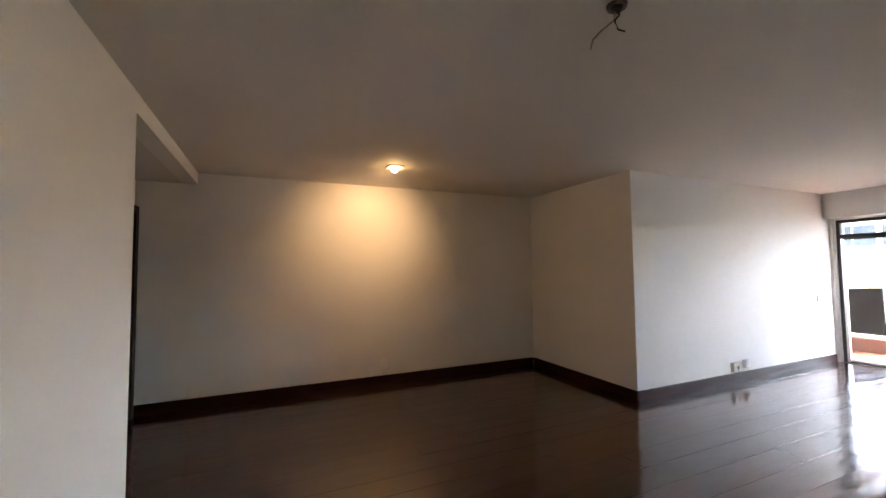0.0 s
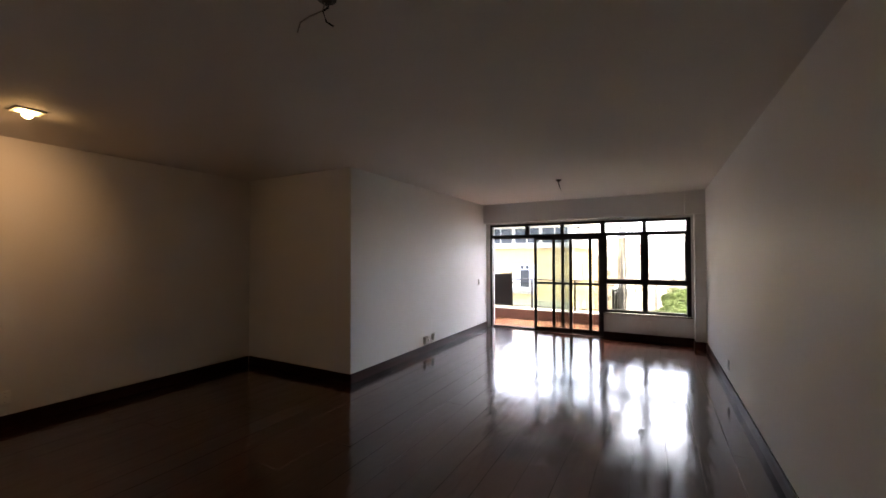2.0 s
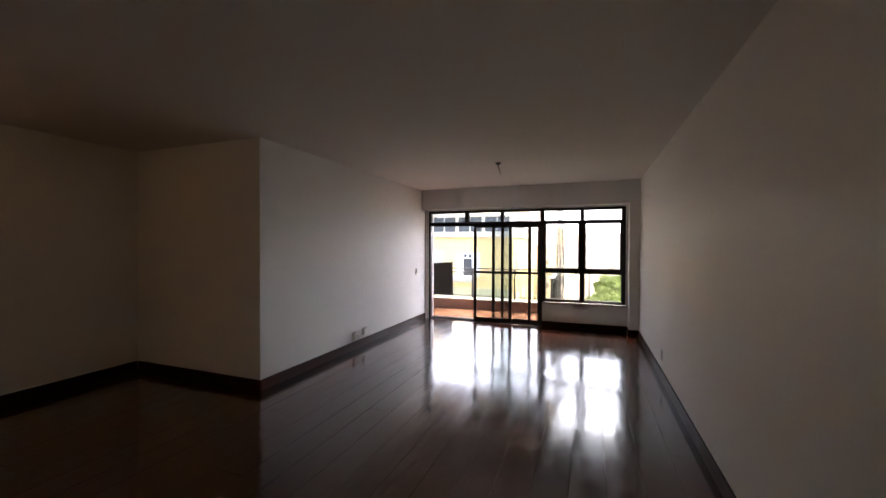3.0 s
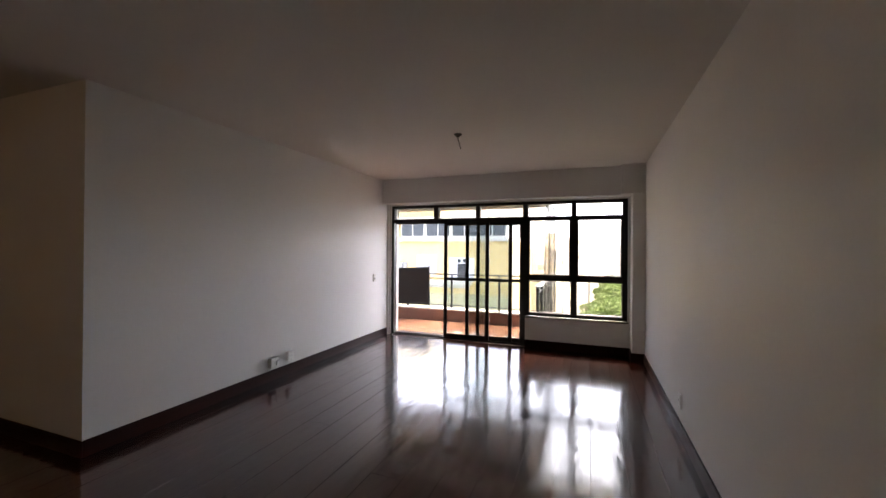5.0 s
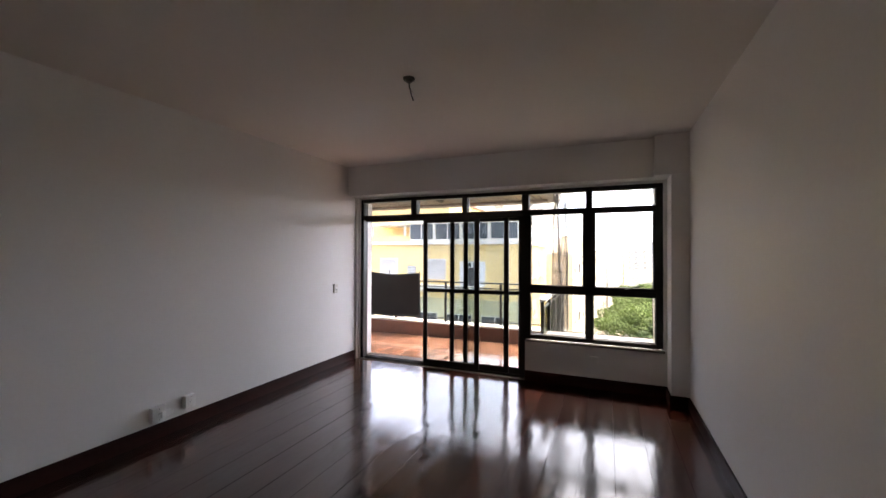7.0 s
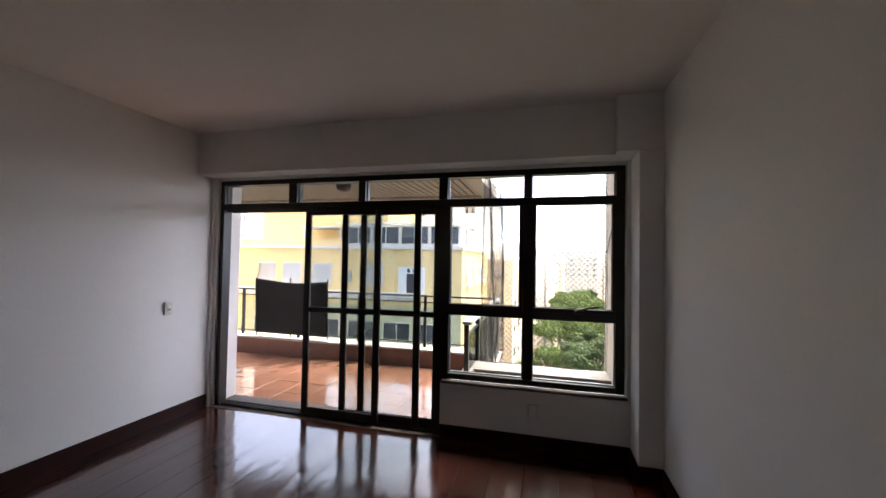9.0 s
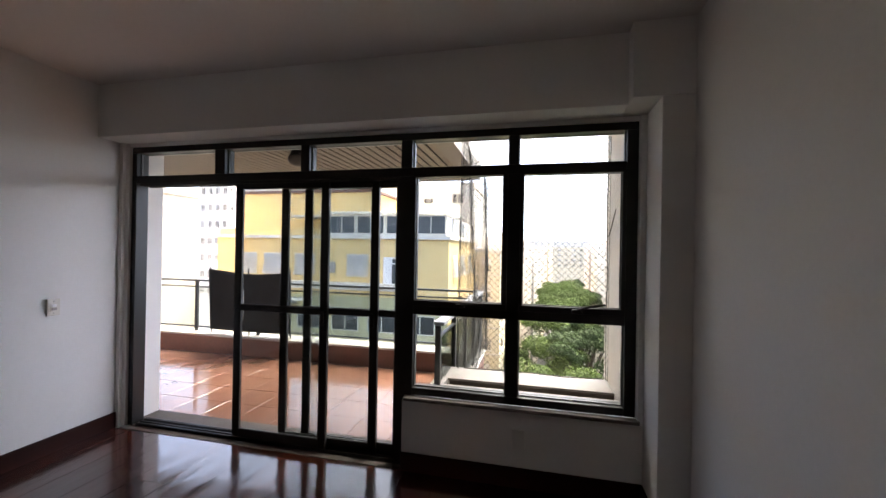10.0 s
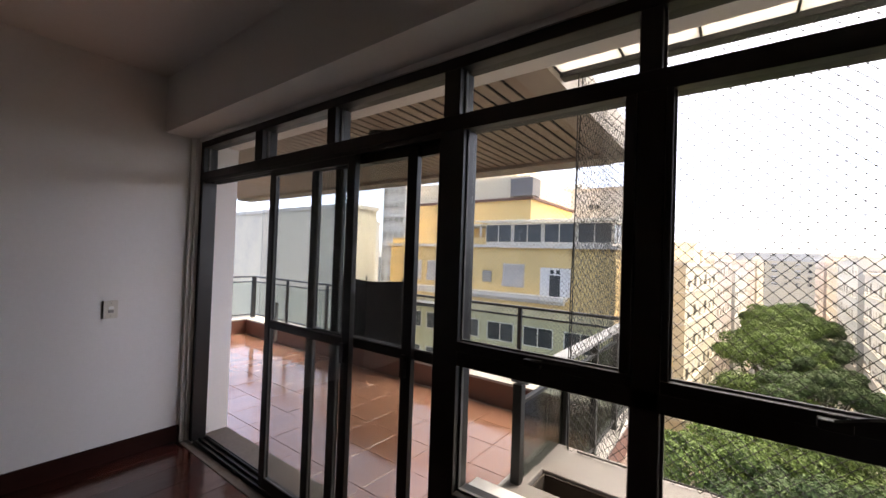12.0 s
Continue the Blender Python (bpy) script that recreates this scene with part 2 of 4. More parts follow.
structure("wall_window", boxes([
    (8.955, XE, YR, 1.11, -0.05, 0.465),
    (9.0, XE, YR, -0.36, 0.465, 2.314), (8.975, XE, 3.50, YL + 0.15, -0.05, 2.314), (8.95, 8.975, 3.535, YL + 0.15, -0.05, 2.314),
    (8.78, XE, -0.245, YL + 0.15, BZ, H + 0.05), (8.988, XE, -0.36, 3.50, 2.287, 2.3145)]), WALL, "white painted window wall with a deep beam over the glazing", "wall")
structure("pilaster", boxes([(8.68, 8.955, YR, -0.39, -0.02, BZ), (8.955, 9.0, YR, -0.36, 0.465, BZ), (8.68, XE, YR, -0.245, BZ + 0.002, H + 0.02)], 0.004), WALL, "white painted pilaster with a wider head", "pilaster")
structure("wall_balcony", boxes([(XE - 0.2, XE, YL + 0.151, 9.2, -0.45, 2.8)]), OUTWALL, "pale rendered outer wall beside the balcony", "wall")

# skirting boards with a rounded top edge
def skirting(x0, x1, y0, y1):
    structure("baseboard", boxes([(x0, x1, y0, y1, -0.01, 0.118)], 0.006), SKIRT, "dark varnished wooden baseboard", "baseboard")


T = 0.016
skirting(XW, 8.68, YR, YR + T)
skirting(XC + 0.002, 8.95, YL - T, YL)
skirting(XC - T, XC, YL - T, YB - T)
skirting(-0.86, XC - T, YB - T, YB)
skirting(XW, XW + T, YR + T, YO)
skirting(XW - 0.15, XW + T, YO, YO + T)
skirting(8.955 - T, 8.955, -0.39, 1.11)
skirting(8.68 - T, 8.68, YR + T, -0.39 + T)
skirting(8.68, 8.955 - T, -0.39, -0.39 + T)

# passage door and its frame
door = tagged(thing("door_1", "closed dark wooden door in a dark frame", "door", (-0.86, 4.6, 0)), kind="structure")
part("door_frame", boxes([(0, 0.05, -0.02, 0.07, 0, 2.28), (0, 0.05, 0.80, 0.90, 0, 2.28), (0, 0.05, 0.07, 0.80, 2.2, 2.28)], 0.004), DOORWOOD, door)
part("door_leaf", boxes([(0.0, 0.03, 0.074, 0.796, 0.005, 2.195)], 0.003), DOORWOOD, door)

# ---- glazing: black aluminium frame ----
win = tagged(thing("window_1", "black aluminium framed window wall with fixed top lights", "window", (XF, 1.5, 0)), kind="structure")
FX0, FX1 = -0.004, 0.10


def wbar(name, y0, y1, z0, z1, x0=FX0, x1=FX1, bev=0.004):
    return box_part(name, x0, x1, y0 - 1.5, y1 - 1.5, z0, z1, ALU, win, bev)


wbar("head_rail", -0.356, 3.497, 2.238, 2.286)
wbar("transom", -0.29, 3.45, 1.988, 2.048)
wbar("jamb", 3.45, 3.497, 0.0, 2.238)
wbar("jamb", -0.356, -0.29, 0.49, 2.238)
wbar("post", 1.055, 1.175, 0.0, 1.988)
for y0, y1 in ((2.60, 2.69), (1.87, 1.94), (1.08, 1.16), (0.36, 0.42)):
    wbar("top_mullion", y0, y1, 2.048, 2.238)
wbar("mullion", 0.345, 0.425, 0.54, 1.988)
wbar("sill_rail", -0.29, 1.055, 0.49, 0.54)
wbar("mid_rail", -0.29, 1.055, 1.04, 1.10)
for y0, y1, a0, a1 in ((0.425, 1.055, 0.455, 1.048), (-0.29, 0.345, -0.266, 0.326)):
    # upper hopper sash, slightly proud, then the fixed lower light
    c, d, e, f = y0 - 1.5, y1 - 1.5, a0 - 1.5, a1 - 1.5
    sash = part("sash", boxes([(-0.012, 0.04, c, d, 1.10, 1.138), (-0.012, 0.04, c, d, 1.98, 1.989), (-0.012, 0.04, c, e, 1.138, 1.98), (-0.012, 0.04, f, d, 1.138, 1.98)], 0.002), ALU, win)
    box_part("pane", 0.022, 0.028, e - 0.003, f + 0.003, 1.135, 1.983, GLASS, sash).visible_shadow = False
    box_part("pane", 0.045, 0.051, c - 0.002, d + 0.002, 0.535, 1.045, GLASS, win).visible_shadow = False
    part("glazing_bead", boxes([(0.03, 0.045, c, d, 0.54, 0.548), (0.03, 0.045, c, c + 0.008, 0.548, 1.04), (0.03, 0.045, d - 0.008, d, 0.548, 1.04)]), GASKET, win)
    part("glazing_bead", boxes([(0.012, 0.022, e, e + 0.006, 1.138, 1.98), (0.012, 0.022, f - 0.006, f, 1.138, 1.98), (0.012, 0.022, e + 0.006, f - 0.006, 1.138, 1.144)]), GASKET, sash)
    # lever catch
    yc = y0 + (0.28 if y0 < 0 else 0.30) - 1.5
    tilt = 0.045 if y0 < 0 else 0.012
    lb = boxes([(-0.042, -0.012, yc - 0.03, yc + 0.03, 1.105, 1.13)], 0.004)
    tube(lb, [(-0.037, yc, 1.125), (-0.052, yc - 0.05, 1.125 + tilt * 0.5), (-0.052, yc - 0.16, 1.125 + tilt)], 0.008, 6)
    part("latch", lb, ALU, sash)
for y0, y1 in ((2.69, 3.45), (1.94, 2.60), (1.16, 1.87), (0.42, 1.08), (-0.29, 0.36)):
    box_part("top_pane", 0.045, 0.051, y0 - 1.502, y1 - 1.498, 2.04, 2.242, GLASS, win).visible_shadow = False
    part("glazing_bead", boxes([(0.03, 0.045, y0 - 1.5, y0 - 1.492, 2.054, 2.238), (0.03, 0.045, y1 - 1.508, y1 - 1.5, 2.054, 2.238), (0.03, 0.045, y0 - 1.5, y1 - 1.5, 2.048, 2.054)]), GASKET, win)
for z0, z1 in ((0.0, 0.028), (1.966, 1.988)):
    part("track", boxes([(x, x + 0.006, -0.325, 1.92, z0, z1) for x in (0.0, 0.036, 0.078, 0.094)]), ALU, win)
box_part("track_base", -0.004, 0.10, -0.325, 1.92, -0.01, 0.004, ALU, win)
structure("window_sill", boxes([(8.938, 8.994, -0.37, 1.10, 0.4655, 0.4895)], 0.004), THRESH, "narrow worn grey stone window sill", "window sill")
structure("threshold", boxes([(8.935, 8.994, 1.18, 3.50, -0.02, 0.004), (9.102, XE, 1.12, 3.50, -0.3, 0.012)], 0.003), THRESH, "worn grey stone door threshold", "threshold")


def leaf(yc0, x, handle):
    d = tagged(thing("sliding_door", "black aluminium sliding glass door leaf with a middle rail", "sliding door", (x, yc0, 0.02), "sliding balcony doors"), kind="structure")
    w, s = 0.79, 0.056
    for a, b in ((0, s), (w - s, w)):
        stile = box_part("stile", -0.016, 0.016, -b, -a, 0, 1.956, ALU, d, 0.003)
        if handle and a == 0:
            hb = bmesh.new()
            tube(hb, [(0.016, -0.02, 0.88), (0.05, -0.02, 0.89), (0.05, -0.02, 1.12), (0.016, -0.02, 1.13)], 0.011, 8)
            part("handle", hb, STEEL, stile, "brushed steel pull handle", True)
    box_part("bottom_rail", -0.016, 0.016, -(w - s), -s, 0, 0.068, ALU, d, 0.003)
    box_part("top_rail", -0.016, 0.016, -(w - s), -s, 1.905, 1.956, ALU, d, 0.003)
    box_part("middle_rail", -0.016, 0.016, -(w - s), -s, 0.975, 1.02, ALU, d, 0.003)
    for z0, z1 in ((0.068, 0.975), (1.02, 1.905)):
        pane = box_part("pane", -0.003, 0.003, -(w - s) - 0.002, -s + 0.002, z0 - 0.002, z1 + 0.002, GLASS, d)
        pane.visible_shadow = False
        part("glazing_bead", boxes([(-0.012, -0.003, -(w - s), -(w - s) + 0.006, z0, z1), (-0.012, -0.003, -s - 0.006, -s, z0, z1), (-0.012, -0.003, -(w - s), -s, z0, z0 + 0.006)]), GASKET, pane)
    part("lock", boxes([(-0.034, -0.016, -(w - 0.022), -(w - 0.05), 0.90, 1.0)], 0.004), ALU, stile)
    return d


leaf(2.50, XF + 0.021, True)
leaf(2.125, XF + 0.060, False)
leaf(1.945, XF + 0.099 - 0.013, False)

# ---- lights and small fittings of the room ----
spot = thing("ceiling_spot", "small recessed ceiling spot with a warm lit bulb", "ceiling light", (1.797, 4.45, H))
sb = boxes([(-0.085, 0.085, -0.085, -0.06, -0.012, 0.0), (-0.085, 0.085, 0.06, 0.085, -0.012, 0.0), (-0.085, -0.06, -0.06, 0.06, -0.012, 0.0), (0.06, 0.085, -0.06, 0.06, -0.012, 0.0)], 0.003)
part("trim_ring", sb, PLASTICW, spot)
part("bulb", add_ball(bmesh.new(), (0, 0, -0.035), 0.034, (1, 1, 0.8)), BULB, spot, "glowing warm bulb", True)
sp = bpy.data.lights.new("spot_beam", "SPOT")
sp.energy, sp.color, sp.spot_size, sp.spot_blend, sp.shadow_soft_size = 0.75, (1.0, 0.57, 0.30), radians(105), 1.0, 0.03
spl = new("spot_beam", sp)
spl.matrix_world = look((1.797, 4.45, H - 0.09), (1.71, 5.54, 2.03))


def ceiling_wires(at, size, path, label, path2):
    c = thing("ceiling_rose", label, "ceiling rose", at)
    bm = add_cyl(bmesh.new(), (0, 0, 0), (0, 0, -0.012), size, size * 0.92, 24)
    add_cyl(bm, (0, 0, -0.012), (0, 0, -0.03), size * 0.62, size * 0.4, 20)
    part("plate", bm, ROSE, c, "", True)
    part("wire", tube(bmesh.new(), path, 0.0042, 6), WIRE, c, "bare black hanging wire", True)
    part("wire", tube(bmesh.new(), path2, 0.003, 6), COPPER, c, "pale hanging wire", True)
    return c


ceiling_wires((1.925, 1.45, H), 0.045, [(0.01, 0, -0.02), (-0.01, -0.02, -0.06), (-0.05, -0.03, -0.10), (-0.03, -0.03, -0.135), (0.02, -0.02, -0.125)], "dark ceiling plate with loose hanging wires",
              [(0, 0.01, -0.02), (-0.04, -0.02, -0.09), (-0.085, 0.01, -0.13), (-0.115, 0.03, -0.165), (-0.125, 0.035, -0.21)])
ceiling_wires((6.595, 1.46, H), 0.042, [(0.0, 0, -0.02), (0.0, -0.005, -0.06), (0.0, -0.02, -0.12), (0.0, -0.035, -0.16)], "dark ceiling plate with a short hanging wire",
              [(0.01, 0.01, -0.02), (0.0, 0.0, -0.07), (0.0, -0.03, -0.10)])


def plate(name, label, category, at, rz, kind, w=0.078, h=0.118, proud=0.0):
    """A wall plate facing -y before it is turned by rz degrees."""
    o = thing(name, label, category)
    o.matrix_world = pose(at[0], at[1] - proud, at[2], 0, 0, rz)
    part("cover", boxes([(-w / 2, w / 2, -0.016, proud, -h / 2, h / 2)], 0.003), {"switch": PLASTIC, "socket": PLASTICW, "blank": WALL}[kind], o)
    if kind == "socket":
        box_part("insert", -0.022, 0.022, -0.019, -0.0155, -0.036, 0.036, PLASTICW, o, 0.001)
        hb = bmesh.new()
        for dx, dz in ((-0.009, 0.0), (0.009, 0.0), (0, 0.009)):
            add_cyl(hb, (dx, -0.0195, dz), (dx, -0.018, dz), 0.0025, seg=8)
        part("pin_holes", hb, DARKHOLE, o)
    elif kind == "switch":
        for dz in (0.012, -0.012):
            box_part("rocker", -0.014, 0.014, -0.023, -0.0155, dz - 0.009, dz + 0.009, STEEL if dz < 0 else PLASTICW, o, 0.001)
        box_part("surround", -0.02, 0.02, -0.0175, -0.0157, -0.03, 0.03, PLASTIC, o)
    for dz in ((-0.042, 0.042) if kind != "blank" else ()):
        part("screw", add_cyl(bmesh.new(), (0, -0.018, dz), (0, -0.0157, dz), 0.003, seg=10), STEEL, o)
    return o


plate("light_switch", "ivory double light switch on the white wall", "switch", (8.507, YL, 1.032), 0, "switch")
tel = plate("wall_socket", "white telephone outlet with a loose cable", "socket", (6.248, YL, 0.205), 0, "socket", 0.105, 0.115, 0.034)
box_part("plug", 0.004, 0.034, -0.045, -0.0192, -0.03, 0.022, PLASTICW, tel, 0.003)
part("cable", tube(bmesh.new(), [(-0.01, -0.015, -0.02), (0.02, -0.04, -0.035), (0.06, -0.05, -0.03), (0.095, -0.04, -0.005), (0.09, -0.03, 0.02), (0.05, -0.02, 0.02), (0.02, -0.018, 0.01)], 0.003, 6), PLASTICW, tel, "white loose cable", True)
plate("wall_socket", "white wall socket above the baseboard", "socket", (6.507, YL, 0.222), 0, "socket", 0.09, 0.105, 0.034)
plate("wall_socket", "white wall socket on the long bare wall", "socket", (6.435, YR, 0.287), 180, "socket")
plate("wall_socket", "white wall socket on the alcove back wall", "socket", (1.96, YB, 0.285), 0, "socket")
plate("wall_socket", "painted-over wall socket under the window", "socket", (8.955, 0.33, 0.30), -90, "blank")

# ---- balcony ----
BX, BY0, BY1, BF = 11.75, 1.10, 8.10, -0.22   # parapet's inner face, ends, floor
CZ = 0.062                                    # top of the coping
bfloor = structure("balcony_floor", boxes([(XE - 0.02, BX + 0.3, 0.8, BY1 + 0.2, -0.5, BF - 0.012)]), GROUT, "glossy reddish terracotta tiled balcony floor", "floor")
par = structure("balcony_parapet", boxes([(BX, BX + 0.28, 0.92, BY1 + 0.15, -0.5, 0.03), (XE, BX, BY1, BY1 + 0.15, -0.5, 0.03), (9.96, BX, 0.92, 1.045, -0.5, 0.03)], 0.006), PARA, "low brown balcony parapet", "parapet")
structure("coping", boxes([(BX - 0.012, BX + 0.32, 0.90, BY1 + 0.18, 0.032, CZ), (XE, BX - 0.012, BY1 - 0.012, BY1 + 0.18, 0.032, CZ), (9.96, BX - 0.012, 0.90, 1.057, 0.032, CZ)], 0.006), COPING, "white weathered coping on the parapet", "coping")

rail = thing("balcony_railing", "black iron balcony railing with glass infill", "railing", (BX + 0.18, 0, CZ))
RT = 0.845


def rail_run(a, b, n, top_mat=IRON, pane=RAILGLASS):
    a, b = Vector(a), Vector(b)
    d = (b - a).normalized()
    s = Vector((-d.y, d.x, 0))

    def bar(name, p, q, w, h, m):
        bm = bmesh.new()
        vs = []
        for e in (p, q):
            for u, v in ((-w, -h), (w, -h), (w, h), (-w, h)):
                vs.append(bm.verts.new(e + s * u + Vector((0, 0, v))))
        for f in ((0, 1, 2, 3), (7, 6, 5, 4), (0, 4, 5, 1), (1, 5, 6, 2), (2, 6, 7, 3), (3, 7, 4, 0)):
            bm.faces.new([vs[i] for i in f])
        bmesh.ops.bevel(bm, geom=bm.edges[:], offset=0.003, segments=1, affect="EDGES")
        part(name, bm, m, rail)
    up = Vector((0, 0, 1))
    bar("top_rail", a + up * RT, b + up * RT, 0.032 if top_mat is IRON else 0.045, 0.014, top_mat)
    bar("upper_rail", a + up * (RT - 0.105), b + up * (RT - 0.105), 0.013, 0.011, IRON)
    bar("lower_rail", a + up * 0.075, b + up * 0.075, 0.013, 0.011, IRON)
    for i in range(n + 1):
        p = a.lerp(b, i / n)
        part("post", boxes([(p.x - 0.022, p.x + 0.022, p.y - 0.022, p.y + 0.022, 0.0, RT - 0.014)], 0.003), IRON, rail)
        if i < n:
            q = a.lerp(b, (i + 1) / n)
            bm = bmesh.new()
            e0, e1 = p + d * 0.03, q - d * 0.03
            vs = [bm.verts.new(e + s * o + up * z) for e in (e0, e1) for o in (-0.003, 0.003) for z in (0.09, RT - 0.12)]
            for f in ((0, 1, 3, 2), (4, 6, 7, 5), (0, 4, 5, 1), (2, 3, 7, 6), (0, 2, 6, 4), (1, 5, 7, 3)):
                bm.faces.new([vs[k] for k in f])
            g = part("glass_panel", bm, pane, rail)
            g.visible_shadow = False


rail_run((0, 0.97, 0), (0, BY1 + 0.06, 0), 6)
rail_run((XE - BX - 0.06, 0.97, 0), (-0.04, 0.97, 0), 4, GREYIRON, DARKGLASS)
rail_run((XE - BX - 0.16, BY1 + 0.06, 0), (-0.04, BY1 + 0.06, 0), 3)

# black screen of cloth on a frame, tied to the railing
scr = thing("privacy_screen", "black cloth screen stretched on a frame against the railing", "screen", (BX + 0.10, 4.67, 0.12))
bm = bmesh.new()
nx, nz = 24, 14
grid = []
for i in range(nx + 1):
    row = []
    for k in range(nz + 1):
        u, v = i / nx, k / nz
        sag = -0.05 * abs(math.sin(math.pi * u)) ** 1.5 * v + 0.03 * (u - 0.5) * v
        row.append(bm.verts.new((0.012 * math.sin(9 * u + 2 * v) - 0.03 * v, -0.74 + 1.49 * u, 0.98 * v + sag)))
    grid.append(row)
for i in range(nx):
    for k in range(nz):
        bm.faces.new((grid[i][k], grid[i + 1][k], grid[i + 1][k + 1], grid[i][k + 1]))
bmesh.ops.solidify(bm, geom=bm.faces[:], thickness=0.006)
part("cloth", bm, CLOTH, scr, "", True)
for y in (-0.73, 0.02, 0.74):
    part("frame_post", add_cyl(bmesh.new(), (0.02, y, -0.058), (-0.02, y, 1.02), 0.011, seg=8), IRON, scr)

# lining-board ceiling, one mesh: boards with dark open joints
bm = bmesh.new()
CB = 2.55
y = 1.24
while y < BY1 + 0.6:
    add_box(bm, XE + 0.002, 11.80, y, y + 0.080, CB, CB + 0.006, mi=0)
    y += 0.108
add_box(bm, XE + 0.002, 11.80, 1.22, BY1 + 0.7, CB + 0.008, CB + 0.12, mi=1)
add_box(bm, XE + 0.002, 12.10, 1.02, 1.22, CB - 0.03, CB + 0.25, mi=2)
add_box(bm, 11.802, 12.10, 1.22, BY1 + 0.7, CB - 0.04, CB + 0.25, mi=2)
tagged(part("ceiling_balcony", bm, [SLAT, GAP, EAVE]), "cream lining-board balcony ceiling with dark joints", "ceiling", "", "structure")
structure("upper_slab", boxes([(XE, 9.72, -0.359, 1.015, 2.555, 2.70)]), EAVE, "weathered brown concrete slab above the planter", "slab")
canopy = thing("canopy", "pale translucent sheet canopy with dark edging above the planter", "canopy", (9.72, 0.33, 2.56))
for i in range(4):
    y = -0.685 + i * 0.343
    part("sheet", boxes([(0.001, 0.185, y, y + 0.331, 0.0, 0.008)], 0.002), SHEET, canopy)
    part("rib", boxes([(0.001, 0.19, y + 0.3315, y + 0.3425, -0.004, 0.03)], 0.001), IRON, canopy)
part("edge_bar", boxes([(0.191, 0.265, -0.688, 0.684, -0.028, 0.035)], 0.004), IRON, canopy)
dome = thing("balcony_lamp", "dark round balcony ceiling lamp, unlit", "ceiling light", (10.16, 2.74, CB))
part("base", add_cyl(bmesh.new(), (0, 0, 0), (0, 0, -0.03), 0.11, 0.11, 24), IRON, dome)
part("collar", add_cyl(bmesh.new(), (0, 0, -0.03), (0, 0, -0.07), 0.06, 0.085, 20), IRON, dome)
part("globe", add_ball(bmesh.new(), (0, 0, -0.12), 0.10, (1, 1, 0.75)), ROSE, dome, "", True)

# planter outside the window, side fin
structure("side_fin", boxes([(XE, 10.08, -0.60, -0.36, -3, 2.9)]), OUTWALL, "pale rendered side wall with stains", "wall")
structure("planter", boxes([(XE, 9.42, -0.36, 1.01, -0.5, 0.44), (9.62, 9.95, -0.36, 1.01, -0.5, 0.42), (9.42, 9.62, -0.36, 1.01, -0.5, 0.18), (9.42, 9.62, 0.93, 1.01, 0.18, 0.43)], 0.006), LEDGE, "stained beige concrete planter outside the window", "planter")
structure("planter_edge", boxes([(XE, 9.95, 1.012, 1.045, -0.3, 0.42)], 0.006), COPING, "white painted inner edge of the planter", "edging")
tagged(part("planter_soil", boxes([(9.425, 9.615, -0.355, 0.925, 0.183, 0.24)]), SOIL_SHADE), "dry dark soil in the planter", "soil", "", "stuff")
# added dark sheets: the trough's inner shade put into colour, no real lining
structure("planter_trough_shade", boxes([(9.422, 9.43, -0.355, 0.925, 0.24, 0.405), (9.61, 9.618, -0.355, 0.925, 0.24, 0.405), (9.43, 9.61, 0.917, 0.925, 0.24, 0.405)]), SOIL_SHADE, "thin dark sheets on the planter's inner faces, standing in for shade", "lining")
peb = None
rng = random.Random(5)
for i in range(16):
    if peb is None:
        bm = bmesh.new()
        bmesh.ops.create_icosphere(bm, subdivisions=2, radius=0.045)
        for v in bm.verts:
            v.co *= 1 + 0.25 * noise.noise(v.co * 30)
        peb = mesh_of("pebble", bm, PEBBLE, True)
    p = tagged(new("pebble", peb), "pale rounded pebble lying in the planter", "stone", "pebbles in the planter")
    p.matrix_world = pose(9.48 + 0.09 * rng.random(), 0.10 + 0.5 * rng.random(), 0.268, rng.random() * 360, 0, rng.random() * 360) @ Matrix.Diagonal((1.2, 0.9, 0.75, 1))


